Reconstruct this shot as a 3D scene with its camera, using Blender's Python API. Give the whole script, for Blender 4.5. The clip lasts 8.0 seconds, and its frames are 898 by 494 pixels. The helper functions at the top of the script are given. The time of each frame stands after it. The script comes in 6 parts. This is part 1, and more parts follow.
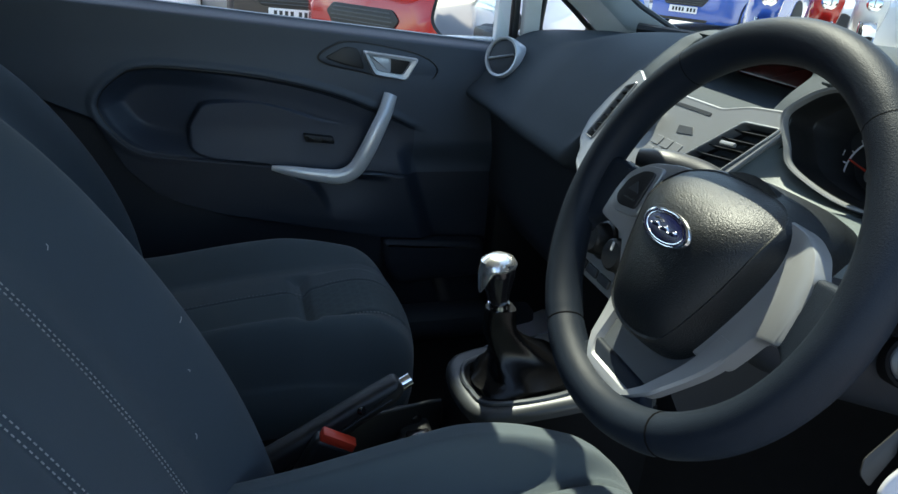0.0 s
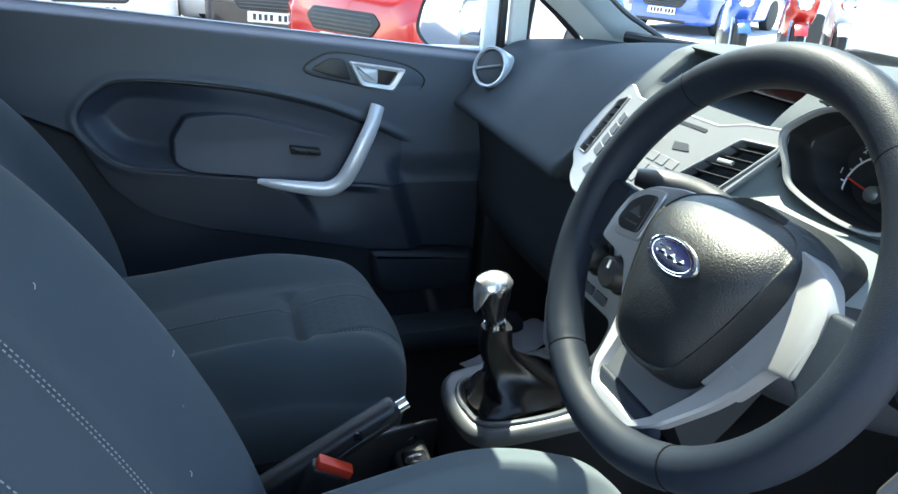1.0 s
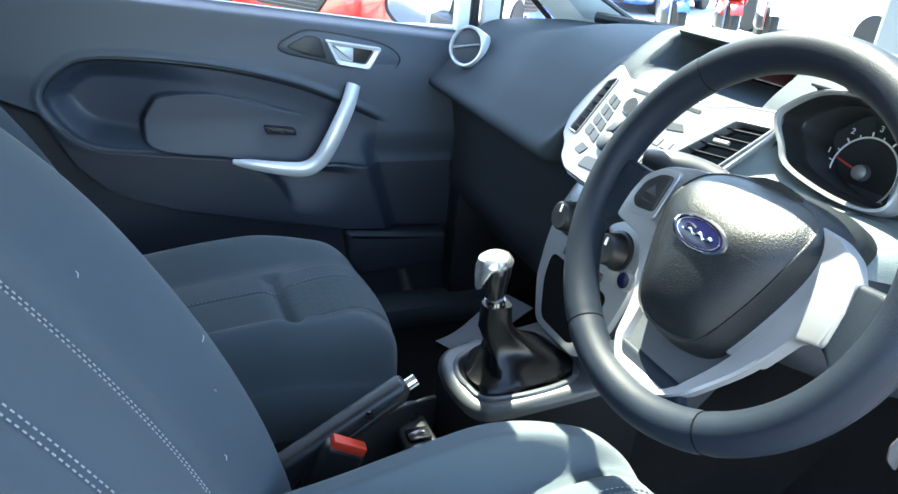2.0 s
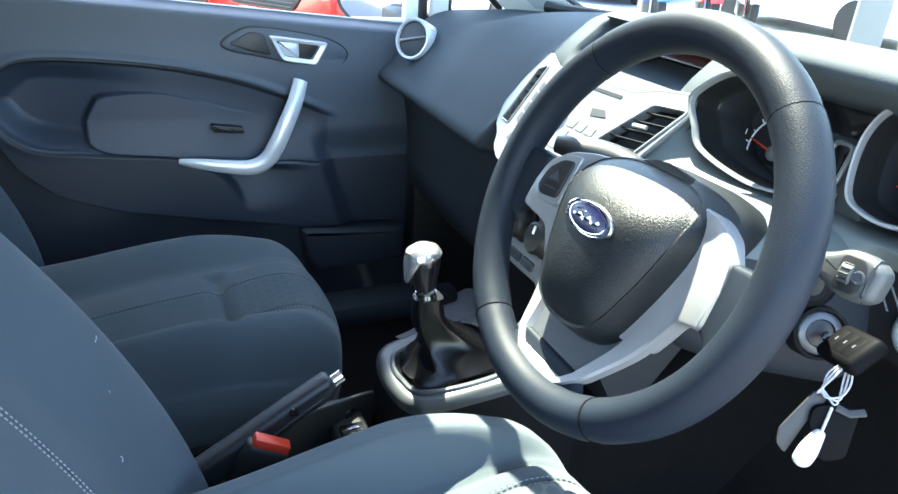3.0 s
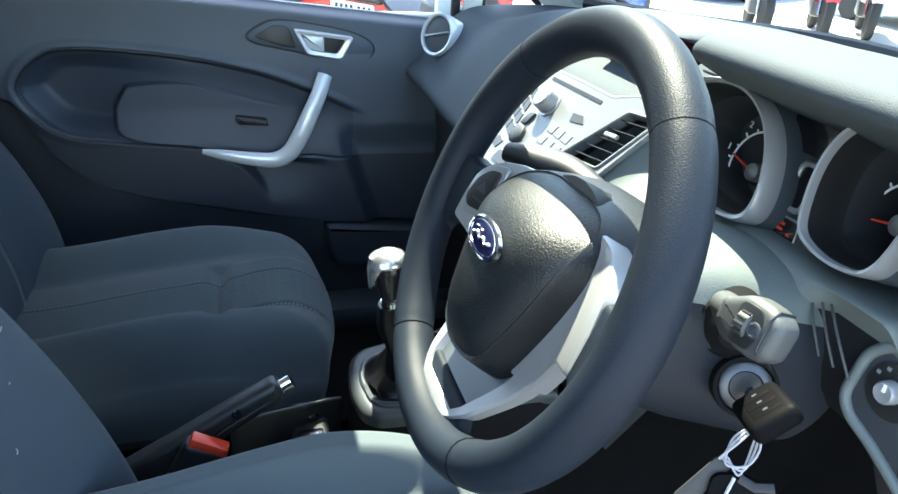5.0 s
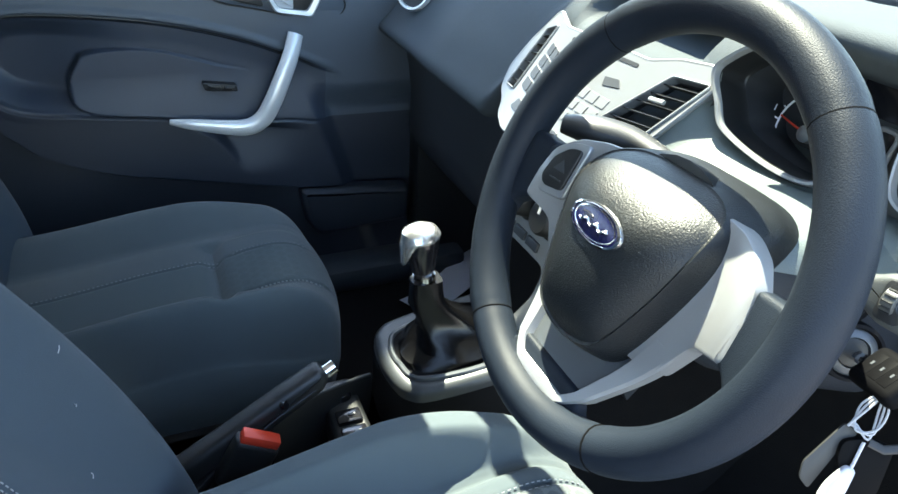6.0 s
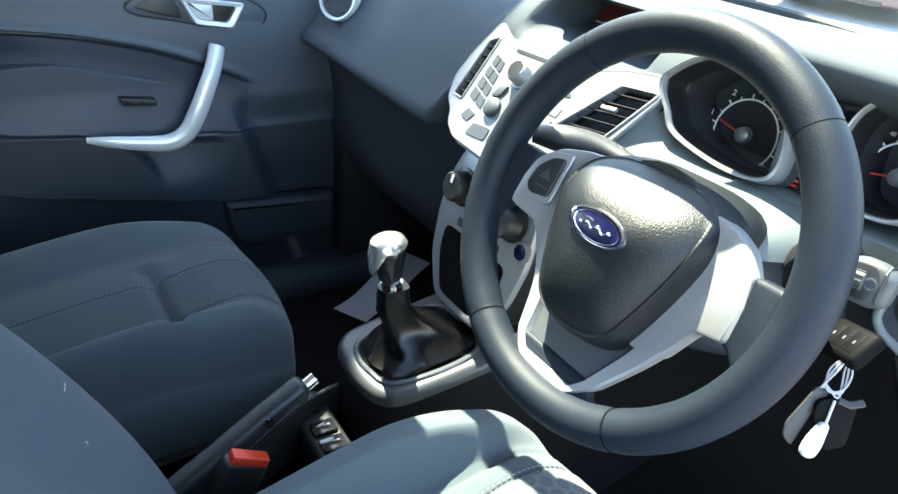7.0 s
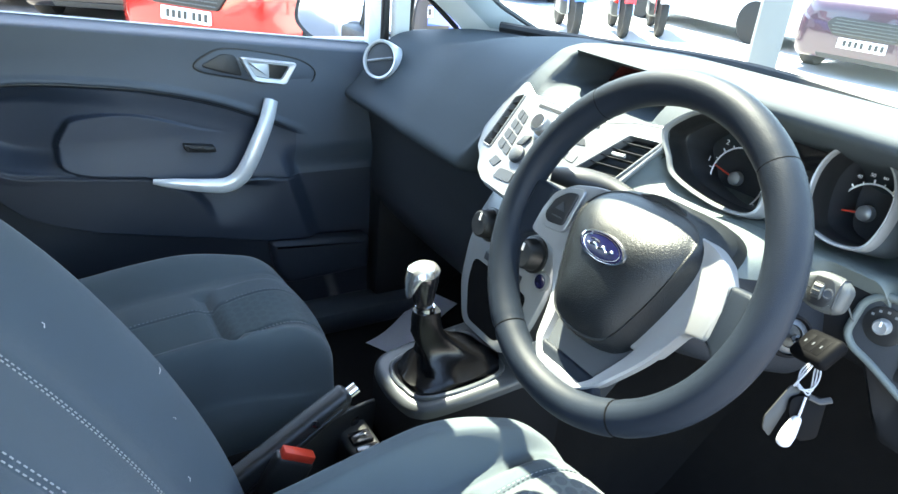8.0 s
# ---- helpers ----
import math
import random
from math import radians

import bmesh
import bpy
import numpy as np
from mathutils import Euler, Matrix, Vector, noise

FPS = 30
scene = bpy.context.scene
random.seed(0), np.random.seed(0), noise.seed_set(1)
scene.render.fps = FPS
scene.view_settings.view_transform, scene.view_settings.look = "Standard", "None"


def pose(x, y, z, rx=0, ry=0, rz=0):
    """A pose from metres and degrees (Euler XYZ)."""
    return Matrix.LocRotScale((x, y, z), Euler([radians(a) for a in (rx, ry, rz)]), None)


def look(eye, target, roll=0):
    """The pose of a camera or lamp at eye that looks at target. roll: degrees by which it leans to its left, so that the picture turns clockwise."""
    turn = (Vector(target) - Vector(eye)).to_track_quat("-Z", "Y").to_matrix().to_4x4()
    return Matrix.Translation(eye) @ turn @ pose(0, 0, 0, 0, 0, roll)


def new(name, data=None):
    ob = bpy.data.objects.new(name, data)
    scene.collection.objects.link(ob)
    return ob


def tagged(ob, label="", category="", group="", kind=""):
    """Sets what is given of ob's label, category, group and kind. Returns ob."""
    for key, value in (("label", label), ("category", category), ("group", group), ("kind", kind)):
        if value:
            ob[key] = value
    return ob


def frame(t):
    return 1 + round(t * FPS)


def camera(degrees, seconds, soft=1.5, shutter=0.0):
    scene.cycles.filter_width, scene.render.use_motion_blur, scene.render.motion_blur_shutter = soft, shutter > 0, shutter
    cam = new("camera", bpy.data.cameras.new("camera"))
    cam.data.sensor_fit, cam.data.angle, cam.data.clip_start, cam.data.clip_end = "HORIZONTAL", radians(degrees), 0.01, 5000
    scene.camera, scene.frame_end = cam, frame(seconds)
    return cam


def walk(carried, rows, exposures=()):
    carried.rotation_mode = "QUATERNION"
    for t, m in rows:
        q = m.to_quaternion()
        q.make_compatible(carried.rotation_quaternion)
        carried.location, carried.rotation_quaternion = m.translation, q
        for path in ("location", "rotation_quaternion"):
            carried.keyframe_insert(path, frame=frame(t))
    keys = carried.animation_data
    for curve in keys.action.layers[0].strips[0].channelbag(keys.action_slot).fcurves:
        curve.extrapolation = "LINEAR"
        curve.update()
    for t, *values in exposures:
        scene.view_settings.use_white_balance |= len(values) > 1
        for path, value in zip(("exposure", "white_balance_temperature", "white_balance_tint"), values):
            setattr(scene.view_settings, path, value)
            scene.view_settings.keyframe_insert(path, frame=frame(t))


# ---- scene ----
cam = camera(65.8, 8.0)
EXPOSURES = [(0.0, 2.37, 7320, 9), (0.5, 3.08, 7320, 9), (1.0, 3.65, 7270, 9), (2.5, 4.45, 7220, 9), (3.0, 4.35, 7320, 9), (4.0, 4.15, 7470, 9), (5.5, 3.85, 7620, 9), (6.0, 3.95, 7620, 9), (7.0, 4.25, 7620, 9), (8.0, 4.37, 7620, 9)]
PATH = [
    (0, (-0.359, -0.838, 1.133), (0.204, 0.904, 0.326), 4.1),
    (0.5, (-0.345, -0.799, 1.139), (0.214, 0.946, 0.335), 5.2),
    (1, (-0.37, -0.809, 1.15), (0.242, 0.917, 0.348), 4.0),
    (2.3, (-0.463, -0.788, 1.153), (0.358, 0.824, 0.3), 5.7),
    (2.5, (-0.458, -0.799, 1.151), (0.393, 0.801, 0.304), 5.6),
    (3, (-0.364, -0.823, 1.151), (0.413, 0.808, 0.294), 4.0),
    (3.5, (-0.285, -0.829, 1.151), (0.303, 0.878, 0.29), 4.7),
    (4, (-0.23, -0.835, 1.156), (0.269, 0.896, 0.288), 1.8),
    (4.2, (-0.206, -0.842, 1.156), (0.313, 0.885, 0.291), 2.1),
    (5.3, (-0.18, -0.817, 1.154), (0.343, 0.895, 0.263), 3.9),
    (5.5, (-0.201, -0.803, 1.157), (0.35, 0.896, 0.258), 3.5),
    (6, (-0.314, -0.752, 1.174), (0.404, 0.814, 0.158), 3.6),
    (6.5, (-0.396, -0.732, 1.193), (0.545, 0.673, 0.126), 3.8),
    (7, (-0.422, -0.725, 1.192), (0.581, 0.691, 0.198), 5.4),
    (7.5, (-0.434, -0.732, 1.191), (0.571, 0.693, 0.212), 5.4),
    (8, (-0.498, -0.83, 1.215), (0.475, 0.693, 0.358), 5.2),
]
walk(cam, [(t, look(eye, target, roll)) for t, eye, target, roll in PATH], EXPOSURES)

# ---- light ----
SUN_TRAVEL = Vector((-0.15, -0.55, -1.0)).normalized()
to_sun = -SUN_TRAVEL
world = bpy.data.worlds.new("sky")
scene.world = world
world.use_nodes = True
wn = world.node_tree.nodes
sky = wn.new("ShaderNodeTexSky")
sky.sky_type = "NISHITA"
sky.sun_disc = False
sky.sun_elevation = math.asin(to_sun.z)
sky.sun_rotation = math.atan2(to_sun.x, to_sun.y)
sky.air_density, sky.dust_density, sky.ozone_density = 1.0, 0.6, 3.0
world.node_tree.links.new(sky.outputs[0], wn["Background"].inputs[0])
wn["Background"].inputs[1].default_value = 0.112
sun_data = bpy.data.lights.new("sun", "SUN")
sun_data.energy, sun_data.angle, sun_data.color = 3.0, radians(0.53), (1.0, 0.965, 0.90)
sun = new("sun", sun_data)
sun.matrix_world = look((0, -6, 9), Vector((0, -6, 9)) + SUN_TRAVEL)


# ---- mesh tools ----
class Frame:
    """A flat working plane: origin, two axes and the normal between them."""

    def __init__(self, o, e1, e2):
        self.o = Vector(o)
        self.e1 = Vector(e1).normalized()
        e2 = Vector(e2)
        self.e2 = (e2 - self.e1 * self.e1.dot(e2)).normalized()
        self.n = self.e1.cross(self.e2)

    def at(self, p, q, h=0.0):
        return self.o + self.e1 * p + self.e2 * q + self.n * h

    def matrix(self):
        m = Matrix((self.e1, self.e2, self.n)).transposed().to_4x4()
        m.translation = self.o
        return m

    def moved(self, p, q, h=0.0):
        return Frame(self.at(p, q, h), self.e1, self.e2)


def rpoly(pts, r, seg=5):
    """A polygon with its corners rounded by r (one number or one for each corner)."""
    out, n = [], len(pts)
    for i in range(n):
        a, b, c = Vector(pts[i - 1]), Vector(pts[i]), Vector(pts[(i + 1) % n])
        rr = r[i] if isinstance(r, (list, tuple)) else r
        u, v = (a - b), (c - b)
        k = min(rr, u.length * 0.48, v.length * 0.48)
        if k < 1e-5:
            out.append(tuple(b))
            continue
        p, q = b + u.normalized() * k, b + v.normalized() * k
        for j in range(seg + 1):
            t = j / seg
            out.append(tuple(p * (1 - t) ** 2 + b * 2 * t * (1 - t) + q * t * t))
    return out


def catmull(pts, n, closed=False):
    """n points on a smooth curve through pts."""
    pts = [Vector(p) for p in pts]
    m = len(pts)
    spans = m if closed else m - 1
    out = []
    for i in range(n):
        s = i / (n if closed else n - 1) * spans
        k = min(int(s), spans - 1)
        t = s - k
        if closed:
            a, b, c, d = (pts[(k + j) % m] for j in (-1, 0, 1, 2))
        else:
            a, b, c, d = (pts[min(max(k + j, 0), m - 1)] for j in (-1, 0, 1, 2))
        out.append(0.5 * ((2 * b) + (c - a) * t + (2 * a - 5 * b + 4 * c - d) * t * t + (3 * b - a - 3 * c + d) * t ** 3))
    return out


def smooth(a, b, x):
    t = min(max((x - a) / (b - a), 0.0), 1.0)
    return t * t * (3 - 2 * t)


def slab(fr, outline, h0, h1, bev=0.0, seg=2, slices=(), bend=None, both=False):
    """A plate of a given outline on a plane, from height h0 to h1, its upper edges rounded."""
    bm = bmesh.new()
    face = bm.faces.new([bm.verts.new((p[0], p[1], h0)) for p in outline])
    bm.normal_update()
    if face.normal.z < 0:
        face.normal_flip()
    for s in slices:
        bmesh.ops.bisect_plane(bm, geom=bm.verts[:] + bm.edges[:] + bm.faces[:], plane_co=(s, 0, 0), plane_no=(1, 0, 0))
    base = bm.faces[:]
    up = bmesh.ops.extrude_face_region(bm, geom=base, use_keep_orig=True)
    tops = [g for g in up["geom"] if isinstance(g, bmesh.types.BMVert)]
    bmesh.ops.translate(bm, verts=tops, vec=(0, 0, h1 - h0))
    bmesh.ops.recalc_face_normals(bm, faces=bm.faces[:])
    bm.normal_update()
    if bev > 0:
        sel = []
        for e in bm.edges:
            if len(e.link_faces) == 2:
                z = sorted(abs(f.normal.z) for f in e.link_faces)
                if z[0] < 0.3 and z[1] > 0.9 and (both or e.verts[0].co.z > (h0 + h1) / 2):
                    sel.append(e)
        bmesh.ops.bevel(bm, geom=sel, offset=bev, segments=seg, affect="EDGES", profile=0.5)
    for v in bm.verts:
        p, q, h = v.co
        v.co = fr.at(p, q, h + (bend(p, q) if bend else 0.0))
    bmesh.ops.recalc_face_normals(bm, faces=bm.faces[:])
    return bm


def pierced(fr, outline, holes, h0, h1):
    """A flat plate with openings cut right through it."""
    bm = bmesh.new()
    edges = []
    for ring_ in [outline] + holes:
        vs = [bm.verts.new(fr.at(p[0], p[1], h1)) for p in ring_]
        edges += [bm.edges.new((a, b)) for a, b in zip(vs, vs[1:] + vs[:1])]
    bmesh.ops.triangle_fill(bm, edges=edges, use_beauty=True, use_dissolve=False, normal=fr.n)
    for f in bm.faces:
        f.normal_update()
        if f.normal.dot(fr.n) < 0:
            f.normal_flip()
    down = bmesh.ops.extrude_face_region(bm, geom=bm.faces[:])
    bmesh.ops.translate(bm, verts=[v for v in down["geom"] if isinstance(v, bmesh.types.BMVert)], vec=fr.n * (h0 - h1))
    bmesh.ops.recalc_face_normals(bm, faces=bm.faces[:])
    return bm


def box(centre, size, bev=0.0, turn=None, seg=2):
    bm = bmesh.new()
    bmesh.ops.create_cube(bm, size=1.0)
    bmesh.ops.scale(bm, verts=bm.verts[:], vec=size)
    if bev > 0:
        bmesh.ops.bevel(bm, geom=bm.edges[:], offset=bev, segments=seg, affect="EDGES", profile=0.5)
    m = Matrix.Translation(centre) @ (turn.to_4x4() if turn else Matrix.Identity(4))
    bmesh.ops.transform(bm, matrix=m, verts=bm.verts[:])
    return bm


def loft(rings, closed=True, caps=True):
    """A skin over rings of equal count."""
    bm = bmesh.new()
    vs = [[bm.verts.new(p) for p in ring] for ring in rings]
    n = len(rings[0])
    for a, b in zip(vs, vs[1:]):
        for i in range(n if closed else n - 1):
            j = (i + 1) % n
            bm.faces.new((a[i], a[j], b[j], b[i]))
    if caps and closed:
        bm.faces.new(vs[0][::-1])
        bm.faces.new(vs[-1])
    bmesh.ops.recalc_face_normals(bm, faces=bm.faces[:])
    return bm


def tube(path, r, seg=10, closed=False, flat=1.0, up=None, caps=True):
    """A round bar along a path; r one radius or one for each point; flat squeezes it along its second axis."""
    path = [Vector(p) for p in path]
    n = len(path)
    rings, last = [], None
    for i, p in enumerate(path):
        a = path[i - 1] if (i or closed) else p
        b = path[(i + 1) % n] if (i < n - 1 or closed) else p
        d = (b - a).normalized()
        if up is not None:
            x = Vector(up) - d * d.dot(Vector(up))
        else:
            x = (last if last is not None else d.orthogonal())
            x = x - d * d.dot(x)
        x.normalize()
        last = x
        y = d.cross(x)
        rr = r[i] if isinstance(r, (list, tuple)) else r
        rings.append([p + x * (rr * math.cos(k * math.tau / seg)) + y * (rr * flat * math.sin(k * math.tau / seg)) for k in range(seg)])
    if closed:
        rings.append(rings[0])
        bm = loft(rings, True, False)
        bmesh.ops.remove_doubles(bm, verts=bm.verts[:], dist=1e-6)
        bmesh.ops.recalc_face_normals(bm, faces=bm.faces[:])
        return bm
    return loft(rings, True, caps)


def lathe(fr, profile, seg=28, squash=1.0):
    """A turned body on a plane's normal: profile of (radius, height)."""
    rings = [[fr.at(r * math.cos(k * math.tau / seg), r * squash * math.sin(k * math.tau / seg), h) for k in range(seg)] for r, h in profile]
    return loft(rings, True, True)


def joined(*bms):
    out = bms[0]
    for b in bms[1:]:
        me = bpy.data.meshes.new("joining")
        b.to_mesh(me)
        b.free()
        out.from_mesh(me)
        bpy.data.meshes.remove(me)
    return out


def thing(name, label, category, at=(0, 0, 0), group="", kind=""):
    ob = new(name)
    ob.empty_display_size = 0.05
    ob.location = at
    return tagged(ob, label, category, group, kind)


def part(name, bm, material, parent=None, label="", sharp=38):
    """One mesh object under a thing or a part; the mesh is in the place's own coordinates."""
    me = bpy.data.meshes.new(name)
    bm.to_mesh(me)
    bm.free()
    me.materials.append(material)
    for p in me.polygons:
        p.use_smooth = True
    me.set_sharp_from_angle(angle=radians(sharp))
    ob = new(name, me)
    if parent is not None:
        ob.parent = parent
        if parent.type == "EMPTY":
            ob.matrix_parent_inverse = Matrix.Translation(parent.location).inverted()
    return tagged(ob, label)


def single(name, bm, material, label, category, kind="", group=""):
    return tagged(part(name, bm, material), label, category, group, kind)


# ---- materials ----
def material(name, base, rough=0.5, metal=0.0, vary=0.12, scale=6.0, grain=0.0, grain_scale=400.0, coat=0.0, spec=0.5, dust=0.0, sheen=0.0):
    """A surface with stains at one scale and grain with relief at another."""
    m = bpy.data.materials.new(name)
    m.use_nodes = True
    nt = m.node_tree
    bsdf = nt.nodes["Principled BSDF"]
    tc = nt.nodes.new("ShaderNodeTexCoord")
    big = nt.nodes.new("ShaderNodeTexNoise")
    big.inputs["Scale"].default_value, big.inputs["Detail"].default_value = scale, 5
    nt.links.new(tc.outputs["Object"], big.inputs["Vector"])
    mix = nt.nodes.new("ShaderNodeMix")
    mix.data_type = "RGBA"
    c = Vector(base)
    mix.inputs["A"].default_value = (*(c * (1 - vary)), 1)
    mix.inputs["B"].default_value = (*(c * (1 + vary) + Vector((1, 1, 1)) * dust), 1)
    nt.links.new(big.outputs["Fac"], mix.inputs["Factor"])
    nt.links.new(mix.outputs["Result"], bsdf.inputs["Base Color"])
    ramp = nt.nodes.new("ShaderNodeMapRange")
    ramp.inputs["To Min"].default_value, ramp.inputs["To Max"].default_value = rough * 0.88, min(rough * 1.12, 1)
    nt.links.new(big.outputs["Fac"], ramp.inputs["Value"])
    nt.links.new(ramp.outputs["Result"], bsdf.inputs["Roughness"])
    bsdf.inputs["Metallic"].default_value = metal
    bsdf.inputs["Coat Weight"].default_value = coat
    bsdf.inputs["Specular IOR Level"].default_value = spec
    bsdf.inputs["Sheen Weight"].default_value = sheen
    if grain > 0:
        fine = nt.nodes.new("ShaderNodeTexNoise")
        fine.inputs["Scale"].default_value, fine.inputs["Detail"].default_value = grain_scale, 3
        nt.links.new(tc.outputs["Object"], fine.inputs["Vector"])
        bump = nt.nodes.new("ShaderNodeBump")
        bump.inputs["Strength"].default_value, bump.inputs["Distance"].default_value = grain, 0.001
        nt.links.new(fine.outputs["Fac"], bump.inputs["Height"])
        nt.links.new(bump.outputs["Normal"], bsdf.inputs["Normal"])
    return m


M_PLASTIC = material("dark grained plastic", (0.030, 0.036, 0.044), 0.55, grain=0.35, grain_scale=900, dust=0.006)
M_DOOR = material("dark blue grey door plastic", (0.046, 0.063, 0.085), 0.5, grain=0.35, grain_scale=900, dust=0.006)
M_BOSS = material("grained black cover", (0.0070, 0.0090, 0.0105), 0.42, grain=0.6, grain_scale=700, vary=0.15, scale=20, spec=0.38)
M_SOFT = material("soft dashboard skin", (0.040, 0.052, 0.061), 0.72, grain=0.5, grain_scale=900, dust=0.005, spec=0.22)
# dust tone with sunlight mixed into the colour
M_DUSTLIT = material("dusty column plastic paled as sunlit", (0.082, 0.103, 0.100), 0.55, grain=0.4, grain_scale=700, vary=0.25, scale=14, dust=0.03)
M_SATIN = material("satin grey trim paint", (0.065, 0.072, 0.08), 0.34, metal=0.2, vary=0.06, grain=0.06, grain_scale=1500)
M_BLACK = material("black plastic", (0.011, 0.012, 0.013), 0.45, grain=0.2, grain_scale=900)
M_GLOSS = material("gloss black plastic", (0.008, 0.008, 0.010), 0.15, vary=0.05)
M_SILVER = material("satin silver paint", (0.27, 0.28, 0.285), 0.30, metal=0.35, vary=0.04, grain=0.05, grain_scale=1500)
M_FASCIA = material("satin silver fascia paint", (0.19, 0.196, 0.20), 0.36, metal=0.25, vary=0.04, grain=0.05, grain_scale=1500)
M_CHROME = material("polished chrome", (0.85, 0.85, 0.86), 0.1, metal=1.0, vary=0.02)
M_LEATHER = material("black leather", (0.0088, 0.0132, 0.0200), 0.50, grain=0.34, grain_scale=1000, vary=0.25, scale=20, spec=0.17)
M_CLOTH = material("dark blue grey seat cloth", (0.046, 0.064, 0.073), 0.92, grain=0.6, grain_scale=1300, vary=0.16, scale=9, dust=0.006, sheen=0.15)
M_CARPET = material("black carpet", (0.008, 0.0075, 0.0075), 0.98, grain=0.9, grain_scale=500, vary=0.3, scale=30, spec=0.05)
M_GREYBTN = material("grey button plastic", (0.038, 0.041, 0.045), 0.42, vary=0.05)
M_RED = material("red button plastic", (0.62, 0.045, 0.02), 0.4)
M_WHITE = material("white plastic", (0.78, 0.78, 0.80), 0.4, vary=0.03)
M_PAPER = material("white paper", (0.78, 0.78, 0.84), 0.85, vary=0.03)
M_ASPHALT = material("weathered grey asphalt", (0.135, 0.135, 0.138), 0.9, grain=0.6, grain_scale=90, vary=0.25, scale=1.2)
M_HEAD = material("light grey headlining", (0.60, 0.61, 0.58), 0.95, grain=0.3)
M_BODYW = material("white car paint", (0.75, 0.76, 0.77), 0.25, coat=0.8, vary=0.03)
M_BODYR = material("red car paint", (0.42, 0.012, 0.006), 0.25, coat=0.9, vary=0.05)
M_BODYK = material("black car paint", (0.012, 0.012, 0.014), 0.2, coat=0.9, vary=0.05)
M_BODYB = material("blue car paint", (0.03, 0.10, 0.42), 0.25, coat=0.9, vary=0.05)
M_BODYP = material("dark plum car paint", (0.035, 0.006, 0.022), 0.25, coat=0.9, vary=0.05)
M_PILLAR = material("grey steel paint", (0.13, 0.145, 0.16), 0.5, vary=0.08)
M_TYRE = material("black rubber", (0.02, 0.02, 0.021), 0.8, grain=0.3)
M_BLUE = material("dark blue enamel", (0.006, 0.007, 0.042), 0.2, vary=0.05)
M_STALK = material("dusty grey stalk plastic", (0.046, 0.050, 0.049), 0.5, grain=0.2, grain_scale=900)
M_BRIGHT = material("bright satin metal", (0.78, 0.78, 0.77), 0.24, metal=0.9, vary=0.04)
M_CONCRETE = material("pale concrete", (0.42, 0.42, 0.41), 0.9, grain=0.4, grain_scale=60, vary=0.12, scale=0.8)
M_PALEBTN = material("pale button paint", (0.16, 0.165, 0.17), 0.4, vary=0.05)
M_GAITER = material("glossy black gaiter hide", (0.003, 0.003, 0.0035), 0.24, grain=0.2, grain_scale=300, spec=0.25)
M_HANDLE = material("bright satin silver paint", (0.60, 0.62, 0.64), 0.30, metal=0.3, vary=0.04)
M_DISPLAY = material("dark maroon display", (0.05, 0.008, 0.006), 0.2, vary=0.1)
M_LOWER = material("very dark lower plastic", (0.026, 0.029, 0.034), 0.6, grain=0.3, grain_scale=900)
# three darker door plastics that carry the shade low down and in the recess
M_DOORMID = material("door plastic darkened below the armrest for shade", (0.015, 0.021, 0.033), 0.5, grain=0.35, grain_scale=900, dust=0.003)
M_DOORLOW = material("lower door plastic darkened for shade", (0.014, 0.018, 0.026), 0.55, grain=0.35, grain_scale=900, dust=0.003)
M_RECSHADE = material("door plastic darkened in the recess for shade", (0.025, 0.037, 0.058), 0.48, grain=0.35, grain_scale=900, dust=0.004)
M_SKIRT = material("matt black console plastic", (0.011, 0.011, 0.012), 0.9, grain=0.2, grain_scale=900, spec=0.04)
# darker, bluer copy of the seat cloth, holding the backrest's shade
M_BACKSHADE = material("seat cloth darkened for the unlit backrest", (0.022, 0.038, 0.054), 0.94, grain=0.6, grain_scale=1300, vary=0.16, scale=9, dust=0.004, sheen=0.04)
M_WEB = material("satin silver metal paint", (0.29, 0.295, 0.30), 0.40, metal=0.35, vary=0.05, grain=0.05, grain_scale=1500)
# near black that paints the shade inside openings, also the rim seams
M_VOID = material("near black for shaded hollows and seams", (0.004, 0.004, 0.0045), 0.95, spec=0.05)
# column underside plastic, its shade put into the base colour
M_COLSHADE = material("column plastic darkened as in shade", (0.012, 0.016, 0.022), 0.55, grain=0.3, grain_scale=900, spec=0.3)
# knee plastic with the shadow behind the column in its colour
M_KNEESHADE = material("knee plastic darkened as in shade", (0.010, 0.011, 0.013), 0.7, grain=0.3, grain_scale=900, spec=0.12)
M_CORD = material("grubby white cord", (0.32, 0.32, 0.33), 0.7)
M_TAGGREY = material("grey matt plastic sleeve", (0.030, 0.030, 0.030), 0.5, spec=0.3)
M_TAGHIDE = material("black key hide", (0.003, 0.003, 0.0035), 0.6, spec=0.05)
M_TAGWHITE = material("pale lilac plastic", (0.40, 0.40, 0.43), 0.45, vary=0.03)
M_CONSOLE = material("dark satin console paint", (0.042, 0.047, 0.051), 0.42, metal=0.1, vary=0.06, grain=0.06, grain_scale=1500)


